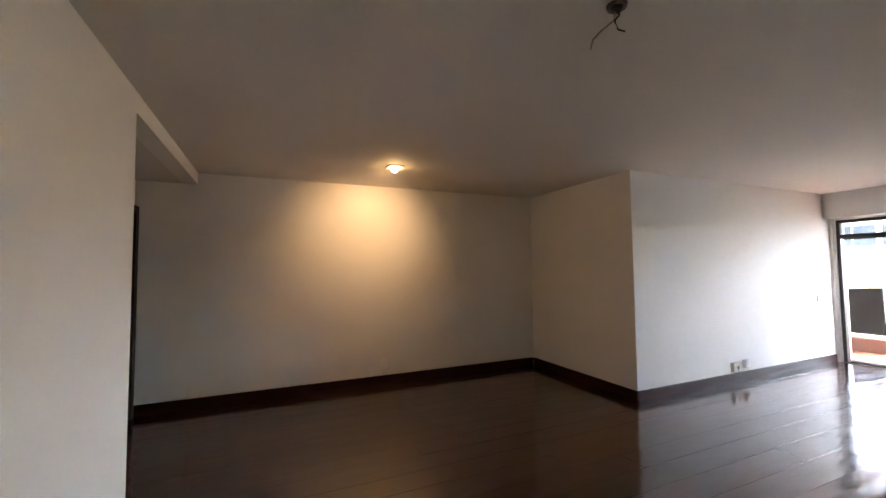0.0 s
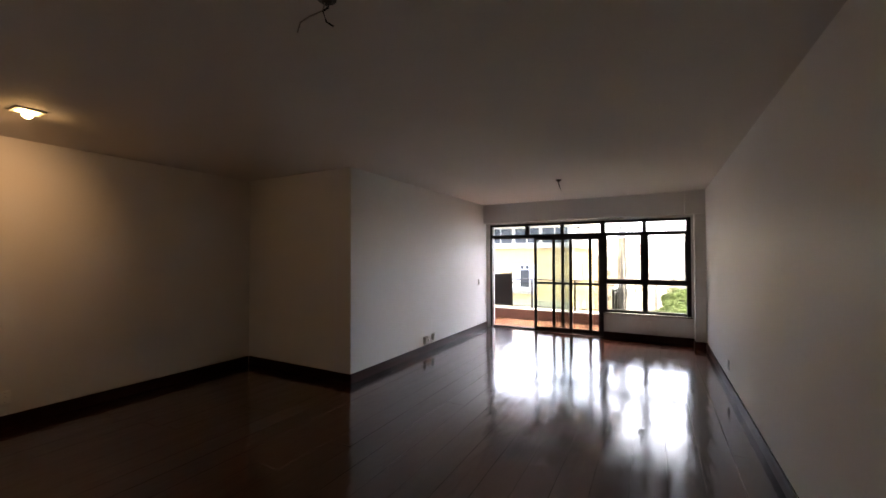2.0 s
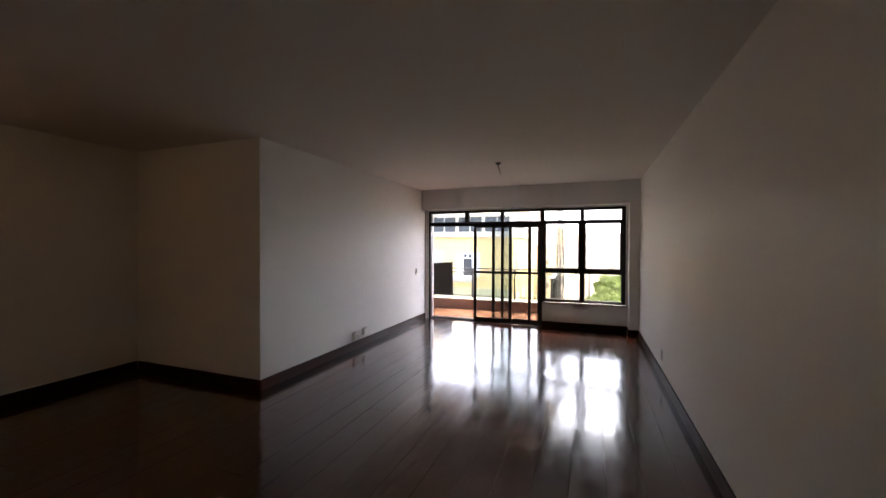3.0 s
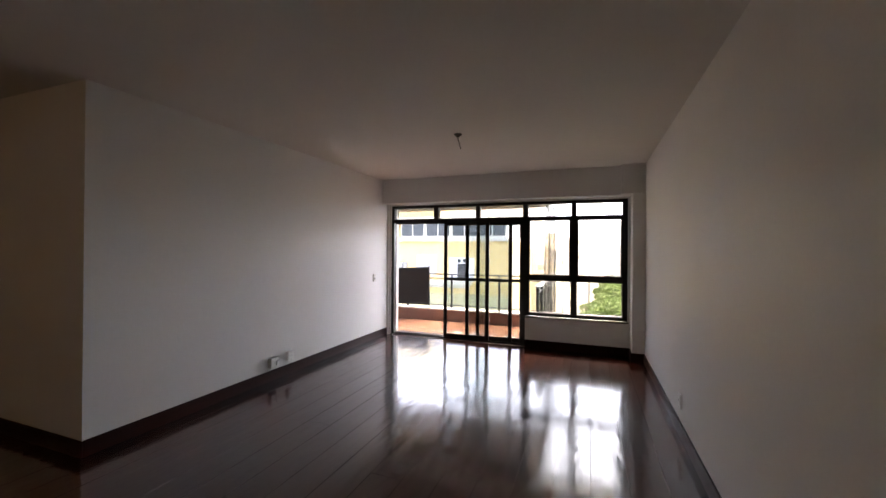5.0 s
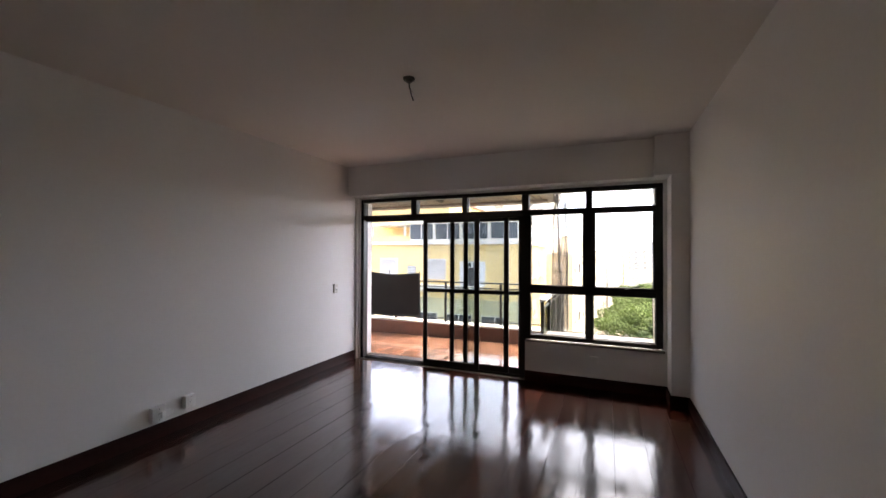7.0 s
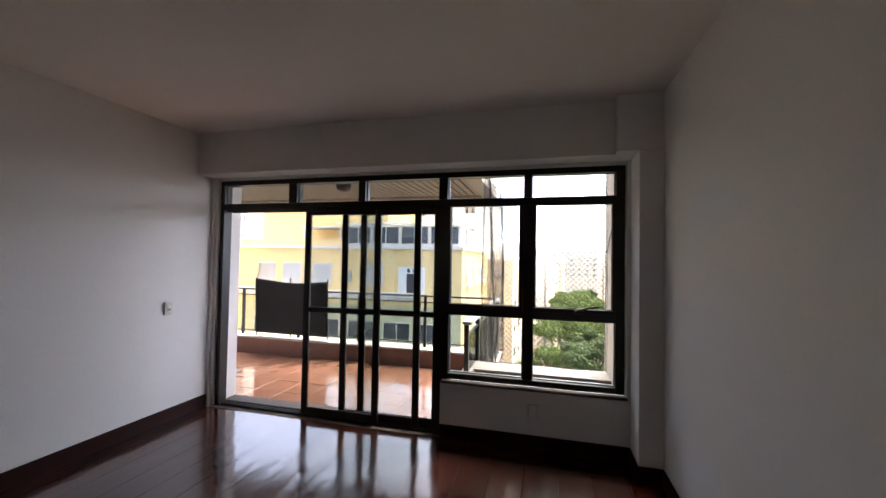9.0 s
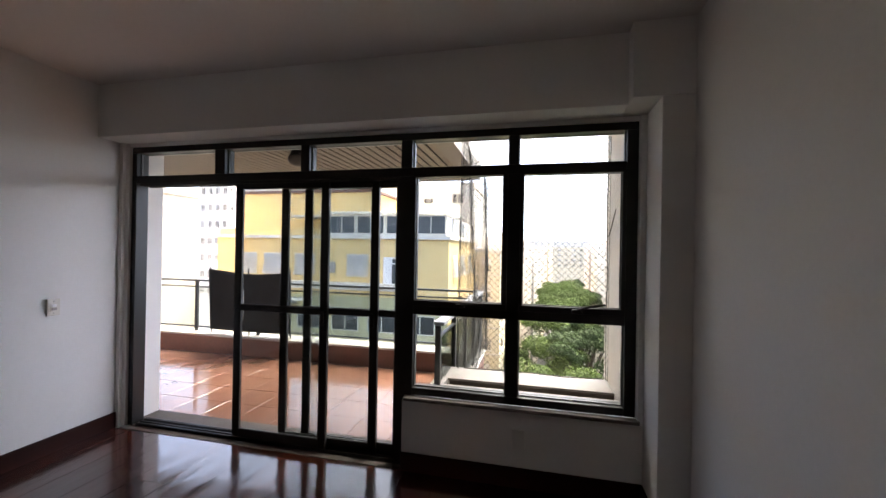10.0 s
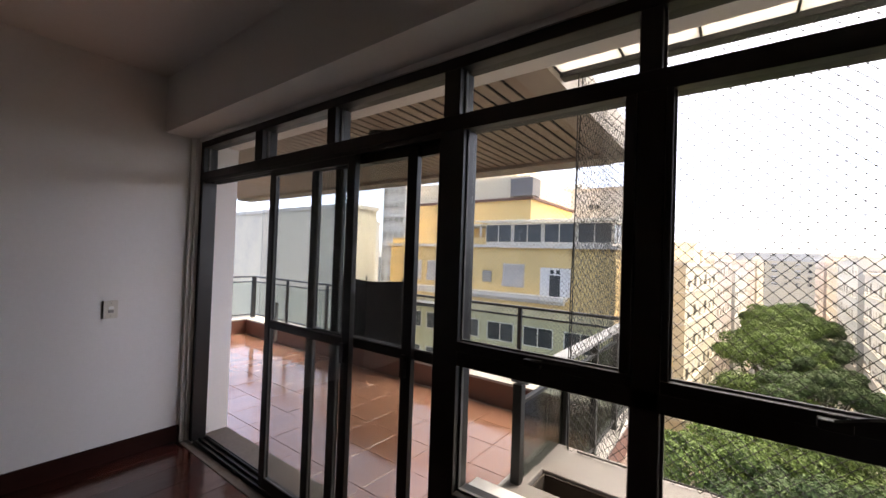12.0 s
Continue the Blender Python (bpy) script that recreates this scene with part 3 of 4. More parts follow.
def net(name, a, b, z0, z1, cell=0.054, label="dark cord safety net with diamond mesh", slack=0.0, wd=0.0019, knots=0.0):
    """Diamond mesh between two upright lines, knotted along its edges."""
    a, b = Vector(a), Vector(b)
    L, hgt = (b - a).length, z1 - z0
    d = (b - a) / L
    s = Vector((-d.y, d.x, 0))
    verts, faces = [], []
    w = wd

    def strand(u0, v0, u1, v1, wd=w):
        n = max(1, int(math.hypot(u1 - u0, v1 - v0) / 0.5)) if slack else 1
        prev = None
        for i in range(n + 1):
            f = i / n
            u, v = u0 + (u1 - u0) * f, v0 + (v1 - v0) * f
            o = slack * math.sin(5 * u + 1.7 * v) if slack else 0
            c = a + d * u + s * o + Vector((0, 0, z0 + v))
            k = len(verts)
            verts.extend((c + d * wd, c - d * wd + s * wd, c - d * wd - s * wd))
            if prev is not None:
                for q in range(3):
                    faces.append((prev + q, prev + (q + 1) % 3, k + (q + 1) % 3, k + q))
            prev = k
    def knot(u, v, r):
        c = a + d * u + s * (slack * math.sin(5 * u + 1.7 * v) if slack else 0) + Vector((0, 0, z0 + v))
        k = len(verts)
        verts.extend((c + d * r, c - d * r, c + s * r, c - s * r, c + Vector((0, 0, r)), c - Vector((0, 0, r))))
        for i, j in ((0, 2), (2, 1), (1, 3), (3, 0)):
            faces.append((k + i, k + j, k + 4))
            faces.append((k + j, k + i, k + 5))
    if knots:
        step = cell / 2
        for i in range(1, int(L / step)):
            for j in range(1, int(hgt / step)):
                u = i * step
                v = hgt / 2 + (j - int(hgt / step) // 2) * step
                # strands cross where both families meet
                p0, q0 = (u - v + hgt) / cell, (u + v) / cell
                if 0 < v < hgt and abs(p0 - round(p0)) < 0.02 and abs(q0 - round(q0)) < 0.02:
                    knot(u, v, knots)
    c = -hgt
    while c < L:
        u0, u1 = max(c, 0), min(c + hgt, L)
        if u1 > u0:
            strand(u0, u0 - c, u1, u1 - c)
            strand(u0, hgt - (u0 - c), u1, hgt - (u1 - c))
        c += cell
    for e in (0, L):
        strand(e, 0, e, hgt, 0.003)
    me = bpy.data.meshes.new(name)
    me.from_pydata([tuple(v) for v in verts], [], faces)
    me.materials.append(CORD)
    ob = new(name, me)
    return tagged(ob, label, "safety net", "", "stuff")


net("safety_net", (9.90, -0.36, 0), (9.90, 0.90, 0), 0.42, 2.526, wd=0.0017, knots=0.0048)
net("safety_net", (9.92, 0.90, 0), (12.06, 0.90, 0), 0.07, 2.52, slack=0.02, wd=0.0015)
net("safety_net", (12.06, 0.90, 0), (12.06, 8.2, 0), 0.07, 2.51)
rope = thing("net_rope", "dark cords hooked to the side wall", "rope", (9.9, -0.35, 0.4))
part("cord", tube(bmesh.new(), [(0.02, 0.0, 0.02), (0.0, 0.012, 0.5), (0.015, 0.0, 0.95), (0.0, 0.012, 1.5), (0.01, 0.0, 2.1)], 0.004, 5), CORD, rope)
part("tie", tube(bmesh.new(), [(0.0, 0.0, 1.22), (-0.12, -0.002, 1.30), (-0.26, -0.004, 1.42)], 0.004, 5), CORD, rope)
part("tie", tube(bmesh.new(), [(-0.02, 0.0, 0.62), (-0.16, -0.002, 0.53)], 0.003, 5), CORD, rope)
part("cord", tube(bmesh.new(), [(2.165, 1.25, -0.33), (2.15, 1.262, 0.3), (2.17, 1.24, 0.9), (2.155, 1.255, 1.5), (2.165, 1.25, 2.12)], 0.006, 6), CORD, rope)
part("cord", tube(bmesh.new(), [(0.02, 0.03, 0.03), (-0.03, 0.3, 0.035), (0.02, 0.6, 0.03), (-0.02, 0.9, 0.04), (0.0, 1.2, 0.03)], 0.005, 5), CORD, rope)

# ---- the town outside ----
GZ = -27.0
ASPHALT = mat("asphalt", (0.05, 0.05, 0.05), 0.9, 0.2, 1, 20, 0.1)
YELLOW = mat("yellow_render", (0.87, 0.60, 0.25), 0.85, 0.08, 0.4, 6, 0.05, dirt=(0.55, 0.42, 0.24), dirt_scale=0.35, dirt_amount=0.35)
OLIVE = mat("olive_yellow_render", (0.62, 0.53, 0.30), 0.85, 0.1, 0.4, 6, 0.05, dirt=(0.3, 0.28, 0.18), dirt_scale=0.5, dirt_amount=0.4)
CREAM = mat("cream_render", (0.82, 0.71, 0.52), 0.85, 0.08, 0.3, 6, 0.05, dirt=(0.5, 0.44, 0.36), dirt_scale=0.25, dirt_amount=0.35)
WHITE = mat("white_render", (0.76, 0.72, 0.66), 0.85, 0.06, 0.3, 6, 0.05, dirt=(0.55, 0.54, 0.5), dirt_scale=0.2, dirt_amount=0.35)
PINK = mat("pinkish_render", (0.70, 0.58, 0.50), 0.85, 0.08, 0.3, 6, 0.05, dirt=(0.5, 0.42, 0.36), dirt_scale=0.2, dirt_amount=0.35)
TRIMW = mat("cream_trim_render", (0.78, 0.70, 0.58), 0.8, 0.08, 1, 8, 0.05, dirt=(0.4, 0.37, 0.32), dirt_scale=1.0, dirt_amount=0.5)
PANE = mat("dark_window_pane", (0.045, 0.05, 0.052), 0.16, 0.3, 0.7, 9, 0.0, spec=0.3, obj=1.0)
SHUT = mat("white_shutter", (0.80, 0.75, 0.68), 0.7, 0.08, 2, 20, 0.1)
AWN = mat("corrugated_sheet", (0.56, 0.57, 0.57), 0.5, 0.15, 2, 20, 0.1)
LEAF = mat("tree_leaves", (0.10, 0.145, 0.04), 0.7, 0.55, 0.25, 3, 0.0, spec=0.25, island=1.6)
LEAFD = mat("dark_tree_leaves", (0.06, 0.092, 0.035), 0.7, 0.5, 0.25, 3, 0.0, spec=0.25, island=1.6)
for m, share in ((LEAF, 0.3), (LEAFD, 0.3), (SHEET, 0.6)):
    n, l = m.node_tree.nodes, m.node_tree.links
    tl, mx = n.new("ShaderNodeBsdfTranslucent"), n.new("ShaderNodeMixShader")
    l.new(n["Principled BSDF"].inputs["Base Color"].links[0].from_socket, tl.inputs[0])
    mx.inputs[0].default_value = share
    l.new(n["Principled BSDF"].outputs[0], mx.inputs[1]), l.new(tl.outputs[0], mx.inputs[2])
    l.new(mx.outputs[0], n["Material Output"].inputs[0])
BARK = mat("tree_bark", (0.10, 0.075, 0.055), 0.9, 0.3, 2, 20, 0.3)

structure("ground", boxes([(13, 4000, -2500, 2500, GZ - 1, GZ)]), ASPHALT, "grey asphalt town ground far below", "ground")


def win_mesh(w, h, shutter=False, sill=True):
    """The meshes of one window that faces -y: frame, sill, panes, half-lowered shutter."""
    f = 0.07
    xs, zs = (-w / 2, -w / 2 + f, -f / 2, f / 2, w / 2 - f, w / 2), (0, f, h - f, h)
    bm = bmesh.new()
    grid = [[bm.verts.new((x, -0.03, z)) for z in zs] for x in xs]
    for i in range(5):
        for k in range(3):
            if k != 1 or i not in (1, 3):
                bm.faces.new((grid[i][k], grid[i + 1][k], grid[i + 1][k + 1], grid[i][k + 1]))
    ext = bmesh.ops.extrude_face_region(bm, geom=bm.faces[:])
    bmesh.ops.translate(bm, vec=(0, 0.08, 0), verts=[v for v in ext["geom"] if isinstance(v, bmesh.types.BMVert)])
    out = [("window", mesh_of("window", bm, TRIMW))]
    if sill:
        out.append(("sill", mesh_of("sill", boxes([(-w / 2 - 0.1, w / 2 + 0.1, -0.14, 0.05, -0.1, -0.001)]), TRIMW)))
    for x0, x1 in ((-w / 2 + f, -f / 2), (f / 2, w / 2 - f)):
        out.append(("pane", mesh_of("pane", boxes([(x0, x1, 0.0, 0.04, f, h - f)]), PANE)))
    if shutter:
        out.append(("shutter", mesh_of("shutter", boxes([(-w / 2 + f, w / 2 - f, -0.02, -0.002, h * 0.45, h - f)]), SHUT)))
    return out


def put_window(meshes, house, m):
    w = None
    for name, me in meshes:
        o = new(name, me)
        if w is None:
            w = o
            w.parent, w.matrix_basis = house, m
        else:
            o.parent = w
    return w


W1, W2, W3 = win_mesh(1.5, 1.3), win_mesh(1.3, 1.5, True), win_mesh(2.2, 1.3, True)
W4, WT = win_mesh(2.4, 1.5, False, False), win_mesh(0.95, 1.2)
FACE = {"-x": -90, "+y": 180, "-y": 0}


STREET = -5.0


def on_street(x, y):
    """Turn a place on the plan with the street, which runs slightly askew to the flat."""
    a = radians(STREET)
    return 24 + (x - 24) * math.cos(a) - (y + 1) * math.sin(a), -1 + (x - 24) * math.sin(a) + (y + 1) * math.cos(a)


def building(label, x0, x1, y0, y1, top, material, faces, meshes, floor_h=3.1, pitch=3.6, low=-14.0, ledges=False, roof_blocks=1, name="apartment_building", seed=1, turn=0.0):
    """A block of flats with a parapet, roof structures and windows on the faces named."""
    rr = random.Random(seed)
    b = thing(name, label, "building", ((x0 + x1) / 2, (y0 + y1) / 2, GZ))
    cx, cy = (x0 + x1) / 2, (y0 + y1) / 2
    if turn:
        p = on_street(cx, cy)
        b.location = (p[0], p[1], GZ)
        b.rotation_euler = (0, 0, radians(turn))
    part("wall", boxes([(x0 - cx, x1 - cx, y0 - cy, y1 - cy, 0, top - GZ)]), material, b)
    t = top - GZ
    part("roof", boxes([(x0 - cx - 0.15, x1 - cx + 0.15, y0 - cy - 0.15, y1 - cy + 0.15, t, t + 0.35)]), TRIMW, b)
    for i in range(roof_blocks):
        u, v = rr.uniform(x0 + 2, x1 - 3) - cx, rr.uniform(y0 + 1.5, y1 - 3) - cy
        part("roof_block", boxes([(u, u + rr.uniform(2, 5), v, v + rr.uniform(2, 4), t + 0.35, t + rr.uniform(1.6, 3.2))]), material, b)
    for fc in faces:
        lo, hi, plane = (y0, y1, x0) if fc == "-x" else (x0, x1, y1 if fc == "+y" else y0)
        n = max(1, int((hi - lo) / pitch))
        z = top - floor_h + 0.9
        k = 0
        while z > low:
            if ledges:
                p0, p1 = (x0 - cx - 0.12, x0 - cx) if fc == "-x" else (x0 - cx, x1 - cx)
                q = (y0 - cy, y1 - cy) if fc == "-x" else ((y1 - cy, y1 - cy + 0.12) if fc == "+y" else (y0 - cy - 0.12, y0 - cy))
                part("ledge", boxes([(p0, p1, q[0], q[1], z - GZ - 0.55, z - GZ - 0.35)]), TRIMW, b)
            for i in range(n):
                c = lo + (i + 0.5) * (hi - lo) / n
                px, py = (plane, c) if fc == "-x" else (c, plane)
                put_window(meshes[(i + (k if rr.random() < 0.15 else 0)) % len(meshes)], b, pose(px - cx, py - cy, z - GZ, 0, 0, FACE[fc]))
            z -= floor_h
            k += 1
    return b


# yellow house across the street
yb = thing("yellow_building", "yellow rendered apartment house with a glazed penthouse floor", "building", (36, 16.4, GZ))
G = -GZ
part("wall", boxes([(0, 14, -9.8, 11.3, 0, G + 2.3)]), YELLOW, yb)
part("cornice", boxes([(-0.35, 14.2, -10.0, 11.4, G + 2.3, G + 2.55)]), TRIMW, yb)
part("ledge", boxes([(-0.9, 0, -6.6, 11.3, G - 1.55, G - 1.25), (-0.4, 0, -6.4, 11.3, G - 1.85, G - 1.55)]), TRIMW, yb)
part("lower_wall", boxes([(-0.05, 0, -9.8, 11.3, G - 9.0, G - 2.4)]), OLIVE, yb)
part("penthouse_wall", boxes([(0.25, 13, -9.5, 0.5, G + 2.55, G + 4.3)]), TRIMW, yb)


def ribbed(profile, a0, a1, place, thick):
    """One folded sheet: a profile drawn out from a0 to a1."""
    bm = bmesh.new()
    rows = [[bm.verts.new(place(a, *q)) for q in profile] for a in (a0, a1)]
    for i in range(len(profile) - 1):
        bm.faces.new((rows[0][i], rows[1][i], rows[1][i + 1], rows[0][i + 1]))
    bmesh.ops.solidify(bm, geom=bm.faces[:], thickness=thick)
    return bm


wave = [(-10.4 + i * 0.13, 4.42 + (0.07 if i // 2 % 2 else 0.0)) for i in range(89)]
part("awning_roof", ribbed(wave, -0.9, 6.0, lambda a, y, z: (a, y, G + z + 0.02 * a), 0.02), AWN, yb)
part("upper_block", boxes([(2.5, 13, -2.4, 10.8, G + 2.55, G + 6.5)]), YELLOW, yb)
part("upper_cornice", boxes([(2.2, 13, -2.7, 11.0, G + 6.5, G + 6.72)]), PARA, yb)
part("upper_wall", boxes([(2.6, 13, -2.2, 10.8, G + 6.72, G + 8.6)]), CREAM, yb)
part("stained_tank", boxes([(1.6, 3.2, -2.9, -0.9, G + 6.73, G + 8.2)]), LEDGE, yb)
part("tank_house", boxes([(5.5, 10, 0.5, 6, G + 8.6, G + 11.2)]), CREAM, yb)
part("terrace_wall", boxes([(0.1, 0.3, 0.5, 11.2, G + 2.55, G + 3.1)]), YELLOW, yb)
part("pergola", boxes([(-0.2, 2.5, 0.8, 4.6, G + 4.1, G + 4.25), (0.0, 0.15, 0.9, 1.05, G + 3.1, G + 4.1), (0.0, 0.15, 4.4, 4.55, G + 3.1, G + 4.1)]), TRIMW, yb)


for i in range(9):
    part("lean_to_slat", boxes([(-2.2, -0.06, 2.0 + i * 0.6, 2.45 + i * 0.6, G - 2.75, G - 2.69)]), AWN, yb)
part("lean_to_beam", boxes([(-2.2, -2.1, 1.9, 7.4, G - 2.9, G - 2.76)]), IRON, yb)


def on_house(meshes, y, z, x=-0.01, rz=-90):
    return put_window(meshes, yb, pose(x, y, z, 0, 0, rz))


# closed white shutter tilted out at its foot, slatted vent, narrow balcony door
fold = []
for k in range(12):
    z = 0.05 + k * 0.14
    o = 0.30 * max(0.0, 1 - z / 1.0)
    fold += [(-0.075 - o, z), (-0.05 - o, z + 0.135)]
bm = ribbed(fold, -0.85, 0.85, lambda a, y, z: (a, y, z), 0.015)
SHW = [("window", mesh_of("window", boxes([(-0.95, 0.95, -0.02, 0.04, -0.05, 1.8)]), TRIMW)), ("shutter", mesh_of("shutter", bm, SHUT))]
bm = bmesh.new()
for k in range(6):
    add_box(bm, -0.42, 0.42, -0.08, -0.035, 0.06 + k * 0.15, 0.14 + k * 0.15)
VENT = [("vent", mesh_of("vent", boxes([(-0.45, 0.45, -0.03, 0.02, 0, 0.95)]), PANE)), ("louvre", mesh_of("louvre", bm, TRIMW))]
BDOOR = [("balcony_door", mesh_of("balcony_door", boxes([(-1.15, 1.15, -0.03, 0.02, -0.1, 2.0)]), SHUT)),
         ("pane", mesh_of("pane", boxes([(-0.4, 0.4, -0.05, -0.032, -0.1, 1.45)]), PANE))]
for k in (-0.24, 0.24):
    BDOOR.append(("pane", mesh_of("pane", boxes([(k - 0.14, k + 0.14, -0.05, -0.032, 1.55, 1.85)]), PANE)))
for k in (-0.78, 0.78):
    BDOOR.append(("shutter", mesh_of("shutter", boxes([(k - 0.3, k + 0.3, -0.07, -0.035, -0.05, 1.8)]), SHUT)))
for i in range(4):
    on_house(W4, -8.3 + i * 2.55, G + 2.72, 0.2)
for y in (2.6, -2.2, 5.6, 8.2):
    on_house(SHW, y, G - 0.75)
on_house(VENT, 0.2, G - 0.55)
on_house(BDOOR, -5.6, G - 1.15)
for z in (G - 5.2, G - 8.3):
    for y in (-7.6, -4.4, -1.2, 2.0, 5.2, 8.2):
        on_house(W4, y, z, -0.07)
for z in (G - 0.75, G - 4.4, G - 7.8):
    for x in (2.5, 6.0, 10.0):
        put_window(SHW if z > G - 2 else W2, yb, pose(x, -9.81, z))
for x in (1.6, 4.4, 7.2):
    put_window(W4, yb, pose(x, -9.52, G + 2.72))

building("large cream block with a nearly blank side wall", 30, 33.2, 27.0, 60, 5.4, CREAM, [], [W1], pitch=17, roof_blocks=0, seed=3)
building("low grey block with roof sheds", 44, 52, 46, 58, 6.2, WHITE, ["-x"], [W1], pitch=5, roof_blocks=2, seed=8)
building("tall white tower with rows of small dark windows", 66, 72, 53.4, 59.6, 25, WHITE, ["-x", "-y"], [WT], 3.0, 1.5, -10, roof_blocks=1, seed=4)
building("pale grey block behind the yellow house", 54, 70, 7.6, 30, 9.5, WHITE, ["-x"], [W1, W2], 3.1, 3.4, -4, roof_blocks=2, seed=6)
xs = [52, 74, 98, 126, 160, 200]
mats_l = [CREAM, PINK, WHITE, PINK, CREAM]
for i in range(5):
    building("pale street-front apartment block beside the tree-lined street", xs[i], xs[i + 1] - 1.5, 6.4 + 0.4 * (i % 2), 9.8 if i == 0 else 22, 0.5 + (0.8, 1.6, 0.2, 2.0, 2.6)[i], mats_l[i], ["-y", "-x"], [W2, W1], 3.1, 3.2, -16, i % 2 == 0, 2, seed=10 + i, turn=STREET)
xs = [34, 58, 84, 116, 156, 210]
for i in range(5):
    building("white street-front apartment block with dark windows", xs[i], xs[i + 1] - 1.5, -28, -8.0 - 0.5 * (i % 2), (2.4, 0.9, 3.0, 1.8, 3.4)[i], (WHITE, WHITE, WHITE, CREAM, PINK)[i], ["+y", "-x"], [W3, W1], 3.1, 3.4, -20, i % 2 == 1, 2, seed=30 + i, turn=STREET)
building("wide pale block closing the far end of the street", 260, 290, -40, 24, 4.5, CREAM, ["-x"], [W3, W1], 3.1, 4.2, -10, True, 4, seed=50, turn=STREET)
building("distant pale block on the skyline", 330, 360, -120, -42, 9, WHITE, ["-x"], [W3], 3.2, 6, -4, False, 4, seed=51)
building("distant pale block on the skyline", 340, 370, 26, 110, 8, PINK, ["-x"], [W3], 3.2, 6, -4, False, 4, seed=52)
building("distant white block on the skyline", 420, 460, -60, 60, 13, WHITE, ["-x"], [W3], 3.2, 8, 2, False, 5, seed=53)


# ---- street trees ----
def crown_mesh(name, seed, R, material, lobes=15, per=850):
    """Domed leafy lobes with shaded gaps between them."""
    rr = random.Random(seed)
    verts, faces = [], []
    for c in range(lobes):
        a = c * 2.4 + rr.uniform(-0.3, 0.3)
        q = math.sqrt((c + 0.5) / lobes)
        cen = Vector((R * 0.82 * q * math.cos(a), R * 0.82 * q * math.sin(a), R * (0.62 * math.sqrt(max(0.0, 1 - 0.9 * q * q)) + rr.uniform(-0.30, 0.12))))
        cr = R * rr.uniform(0.18, 0.36)
        for i in range(per):
            d = Vector((rr.gauss(0, 1), rr.gauss(0, 1), rr.gauss(0.35, 0.8))).normalized()
            k = cr * (1 + 0.28 * noise.noise(d * 2.6 + cen)) * rr.uniform(0.80, 1.04)
            p = cen + Vector((d.x * k, d.y * k, d.z * k * 0.62))
            s = rr.uniform(0.07, 0.15)
            nrm = (d + Vector((rr.gauss(0, 0.45), rr.gauss(0, 0.45), 0.35 + rr.gauss(0, 0.4)))).normalized()
            u = nrm.orthogonal().normalized()
            u.rotate(Matrix.Rotation(rr.uniform(0, 6.28), 3, nrm))
            v = nrm.cross(u)
            n0 = len(verts)
            verts.extend((p - u * s * 1.4, p + v * s * 0.6 + nrm * s * 0.2, p + u * s * 1.4, p - v * s * 0.6 + nrm * s * 0.2))
            faces.append((n0, n0 + 1, n0 + 2, n0 + 3))
    me = bpy.data.meshes.new(name)
    me.from_pydata([tuple(v) for v in verts], [], faces)
    me.materials.append(material)
    return me


def trunk_mesh(seed, hgt, R):
    rr = random.Random(seed)
    bm = bmesh.new()
    add_cyl(bm, (0, 0, 0), (0.2, 0.1, hgt * 0.55), 0.38, 0.26, 10)
    for i in range(7):
        a = i * 0.9 + rr.uniform(-0.2, 0.2)
        e = Vector((R * 0.6 * math.cos(a), R * 0.6 * math.sin(a), hgt + rr.uniform(0.2, 1.4)))
        m = Vector((0.2, 0.1, hgt * 0.5)).lerp(e, 0.5) + Vector((0, 0, 0.5))
        add_cyl(bm, (0.2, 0.1, hgt * 0.5), m, 0.2, 0.13, 7)
        add_cyl(bm, m, e, 0.13, 0.05, 6)
    return mesh_of("trunk", bm, BARK, True)


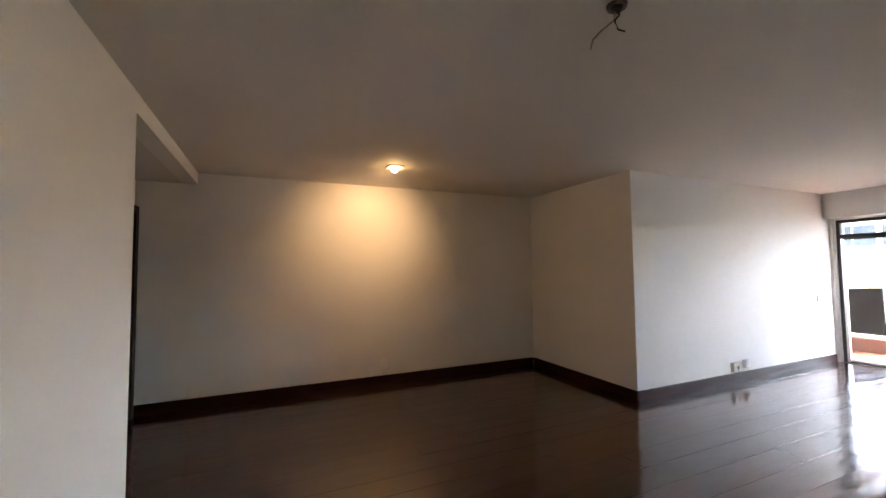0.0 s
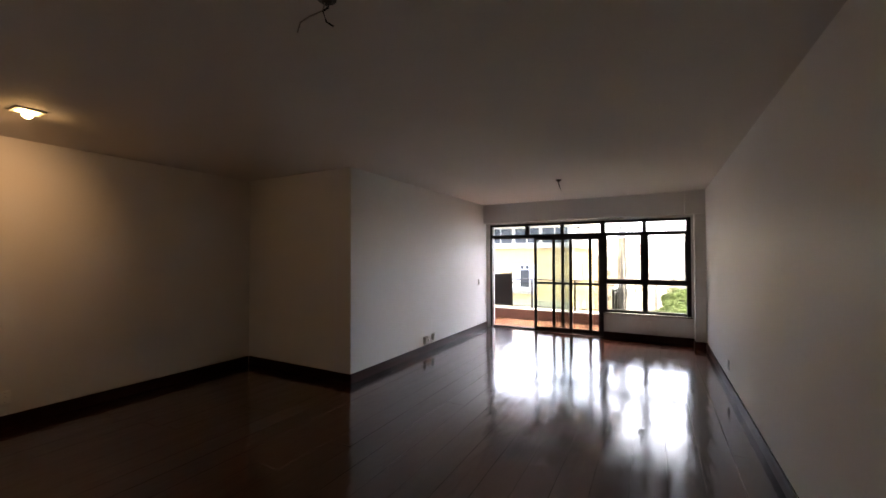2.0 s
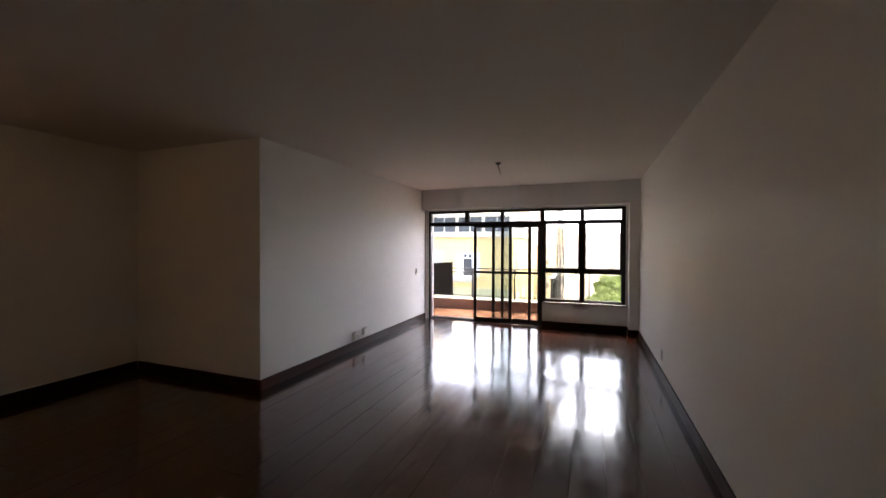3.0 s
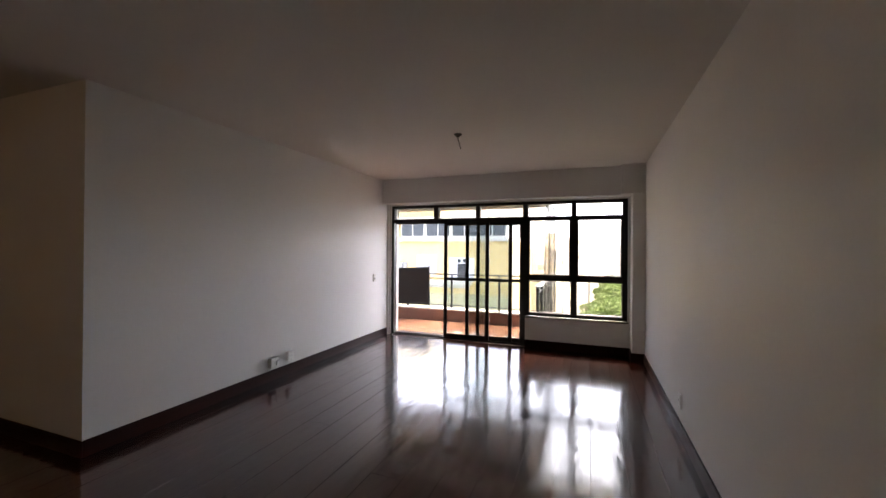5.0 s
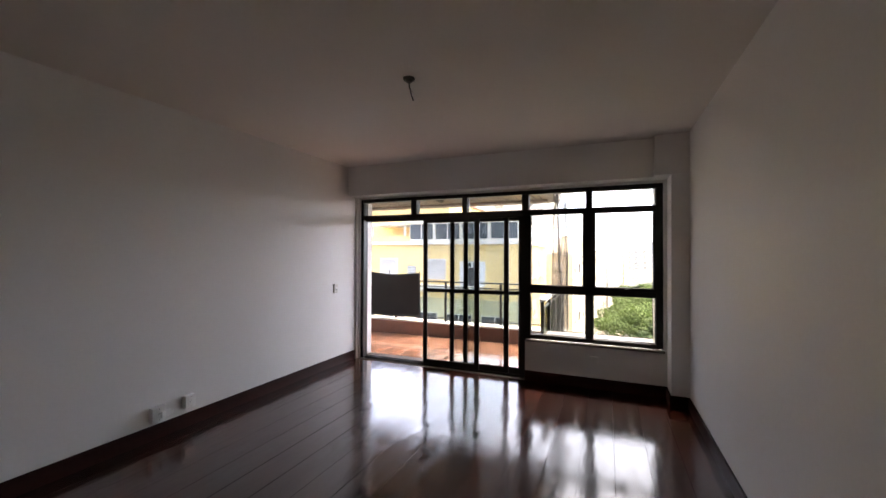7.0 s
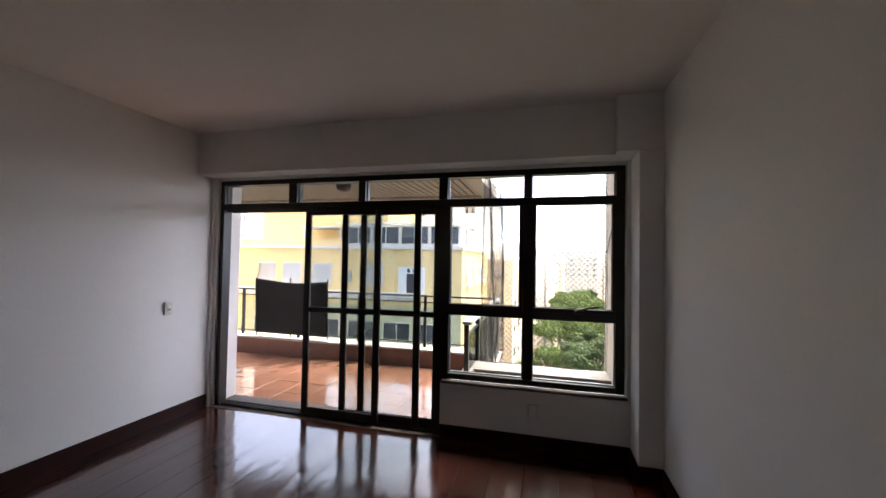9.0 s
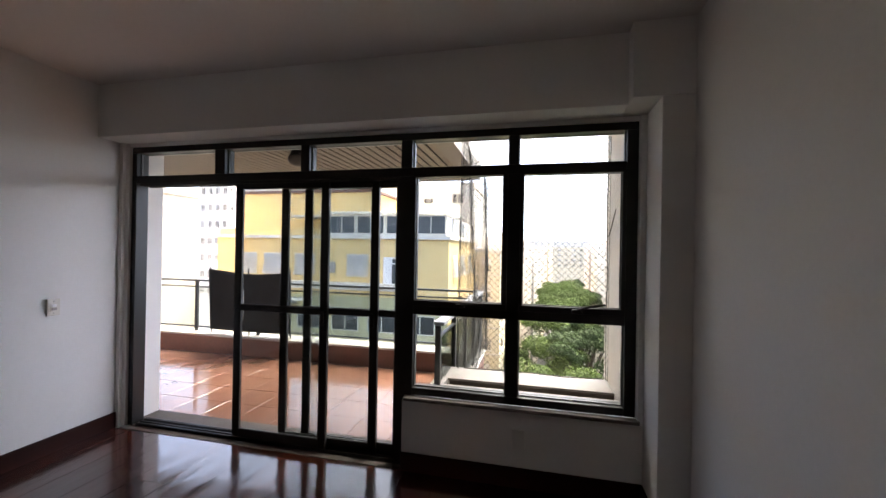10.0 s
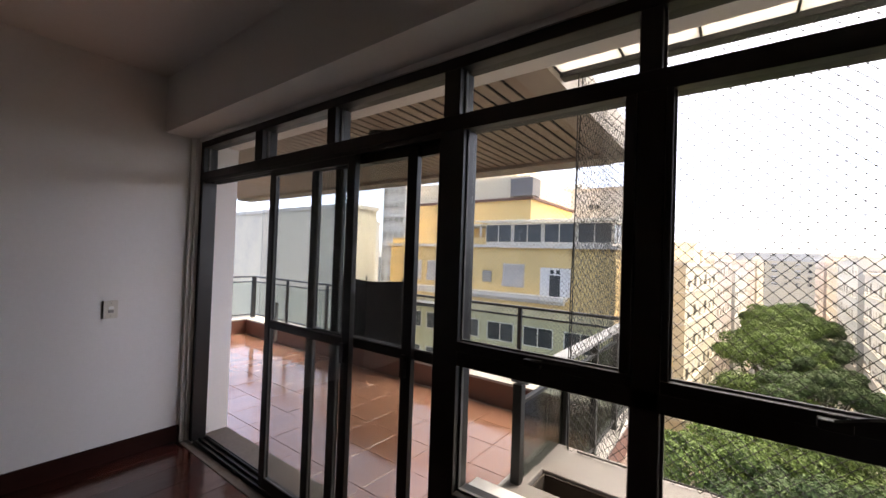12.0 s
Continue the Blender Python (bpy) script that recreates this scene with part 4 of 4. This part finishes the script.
CROWNS = [crown_mesh("crown", 1, 5.4, LEAF), crown_mesh("crown", 2, 5.0, LEAFD, 13), crown_mesh("crown", 3, 6.0, LEAF, 18, 950)]
TRUNK = trunk_mesh(9, 13.0, 5)
rng = random.Random(11)
spots = [(24, -0.6, 2), (33.5, -2.6, 1), (36, 2.2, 0), (44, -1.4, 2), (52, -3.2, 1), (54, 1.2, 0)]
x = 62
while x < 130:
    spots += [(x + rng.uniform(-2, 2), -3.2 + rng.uniform(-0.8, 0.8), 1), (x + 3 + rng.uniform(-2, 2), 0.4 + rng.uniform(-1, 1), rng.randrange(3))]
    x += 11
for i, (x, y, k) in enumerate(spots):
    hz = 16.8 + rng.uniform(-1.8, 1.4) - (3.0 if x < 30 else 2.4 if x < 50 else 1.2 if x < 60 else 0)
    x, y = on_street(x, y)
    tr = thing("street_tree", "tall leafy green street tree seen from above", "tree", (x, y, GZ), "street trees")
    tr.rotation_euler = (0, 0, rng.uniform(0, 6.28))
    tk = new("trunk", TRUNK)
    cr = new("crown", CROWNS[k])
    tk.parent = cr.parent = tr
    tk.scale = (1, 1, hz / 13)
    cr.location = (0, 0, hz)

# ---- many small pieces last: floor boards and balcony tiles ----
rng = random.Random(2)
fl = bpy.data.objects["floor"]
made = {}
PW = 0.232
y = YR + 0.002
while y < YB:
    w = min(PW, YB - y)
    x = -0.85 - rng.uniform(0, 2.5)
    while x < 8.93:
        ln = rng.choice((3.2, 4.0, 4.6, 5.2))
        x0, x1 = max(x, -0.85), min(x + ln, 8.932 if y < YL else XC)
        if x1 - x0 > 0.05:
            key = (round(x1 - x0, 3), round(w, 3))
            if key not in made:
                bm = boxes([(-key[0] / 2 + 0.0008, key[0] / 2 - 0.0008, -w / 2 + 0.0011, w / 2 - 0.0011, -0.012, 0.0)])
                bmesh.ops.bevel(bm, geom=[e for e in bm.edges if all(v.co.z > -0.001 for v in e.verts)], offset=0.0006, segments=1, affect="EDGES")
                made[key] = mesh_of("plank", bm, BOARD)
            p = new("plank", made[key])
            p.parent = fl
            p.matrix_basis = pose((x0 + x1) / 2, y + w / 2, rng.uniform(-0.0006, 0.0), rng.uniform(-0.45, 0.45), rng.uniform(-0.03, 0.03), 0)
        x += ln
    y += PW
bm = boxes([(-0.1985, 0.1985, -0.1985, 0.1985, -0.012, 0.0)])
bmesh.ops.bevel(bm, geom=[e for e in bm.edges if all(v.co.z > -0.001 for v in e.verts)], offset=0.002, segments=1, affect="EDGES")
tile = mesh_of("tile", bm, TILE)
for i in range(7):
    for k in range(18):
        xx, yy = XE + 0.2 + 0.4 * i, 1.10 + 0.2 + 0.4 * k
        if xx + 0.19 < BX + 0.25 and yy + 0.19 < BY1 + 0.2:
            p = new("tile", tile)
            p.parent = bfloor
            p.matrix_basis = pose(xx, yy, BF + rng.uniform(-0.0008, 0.0008))
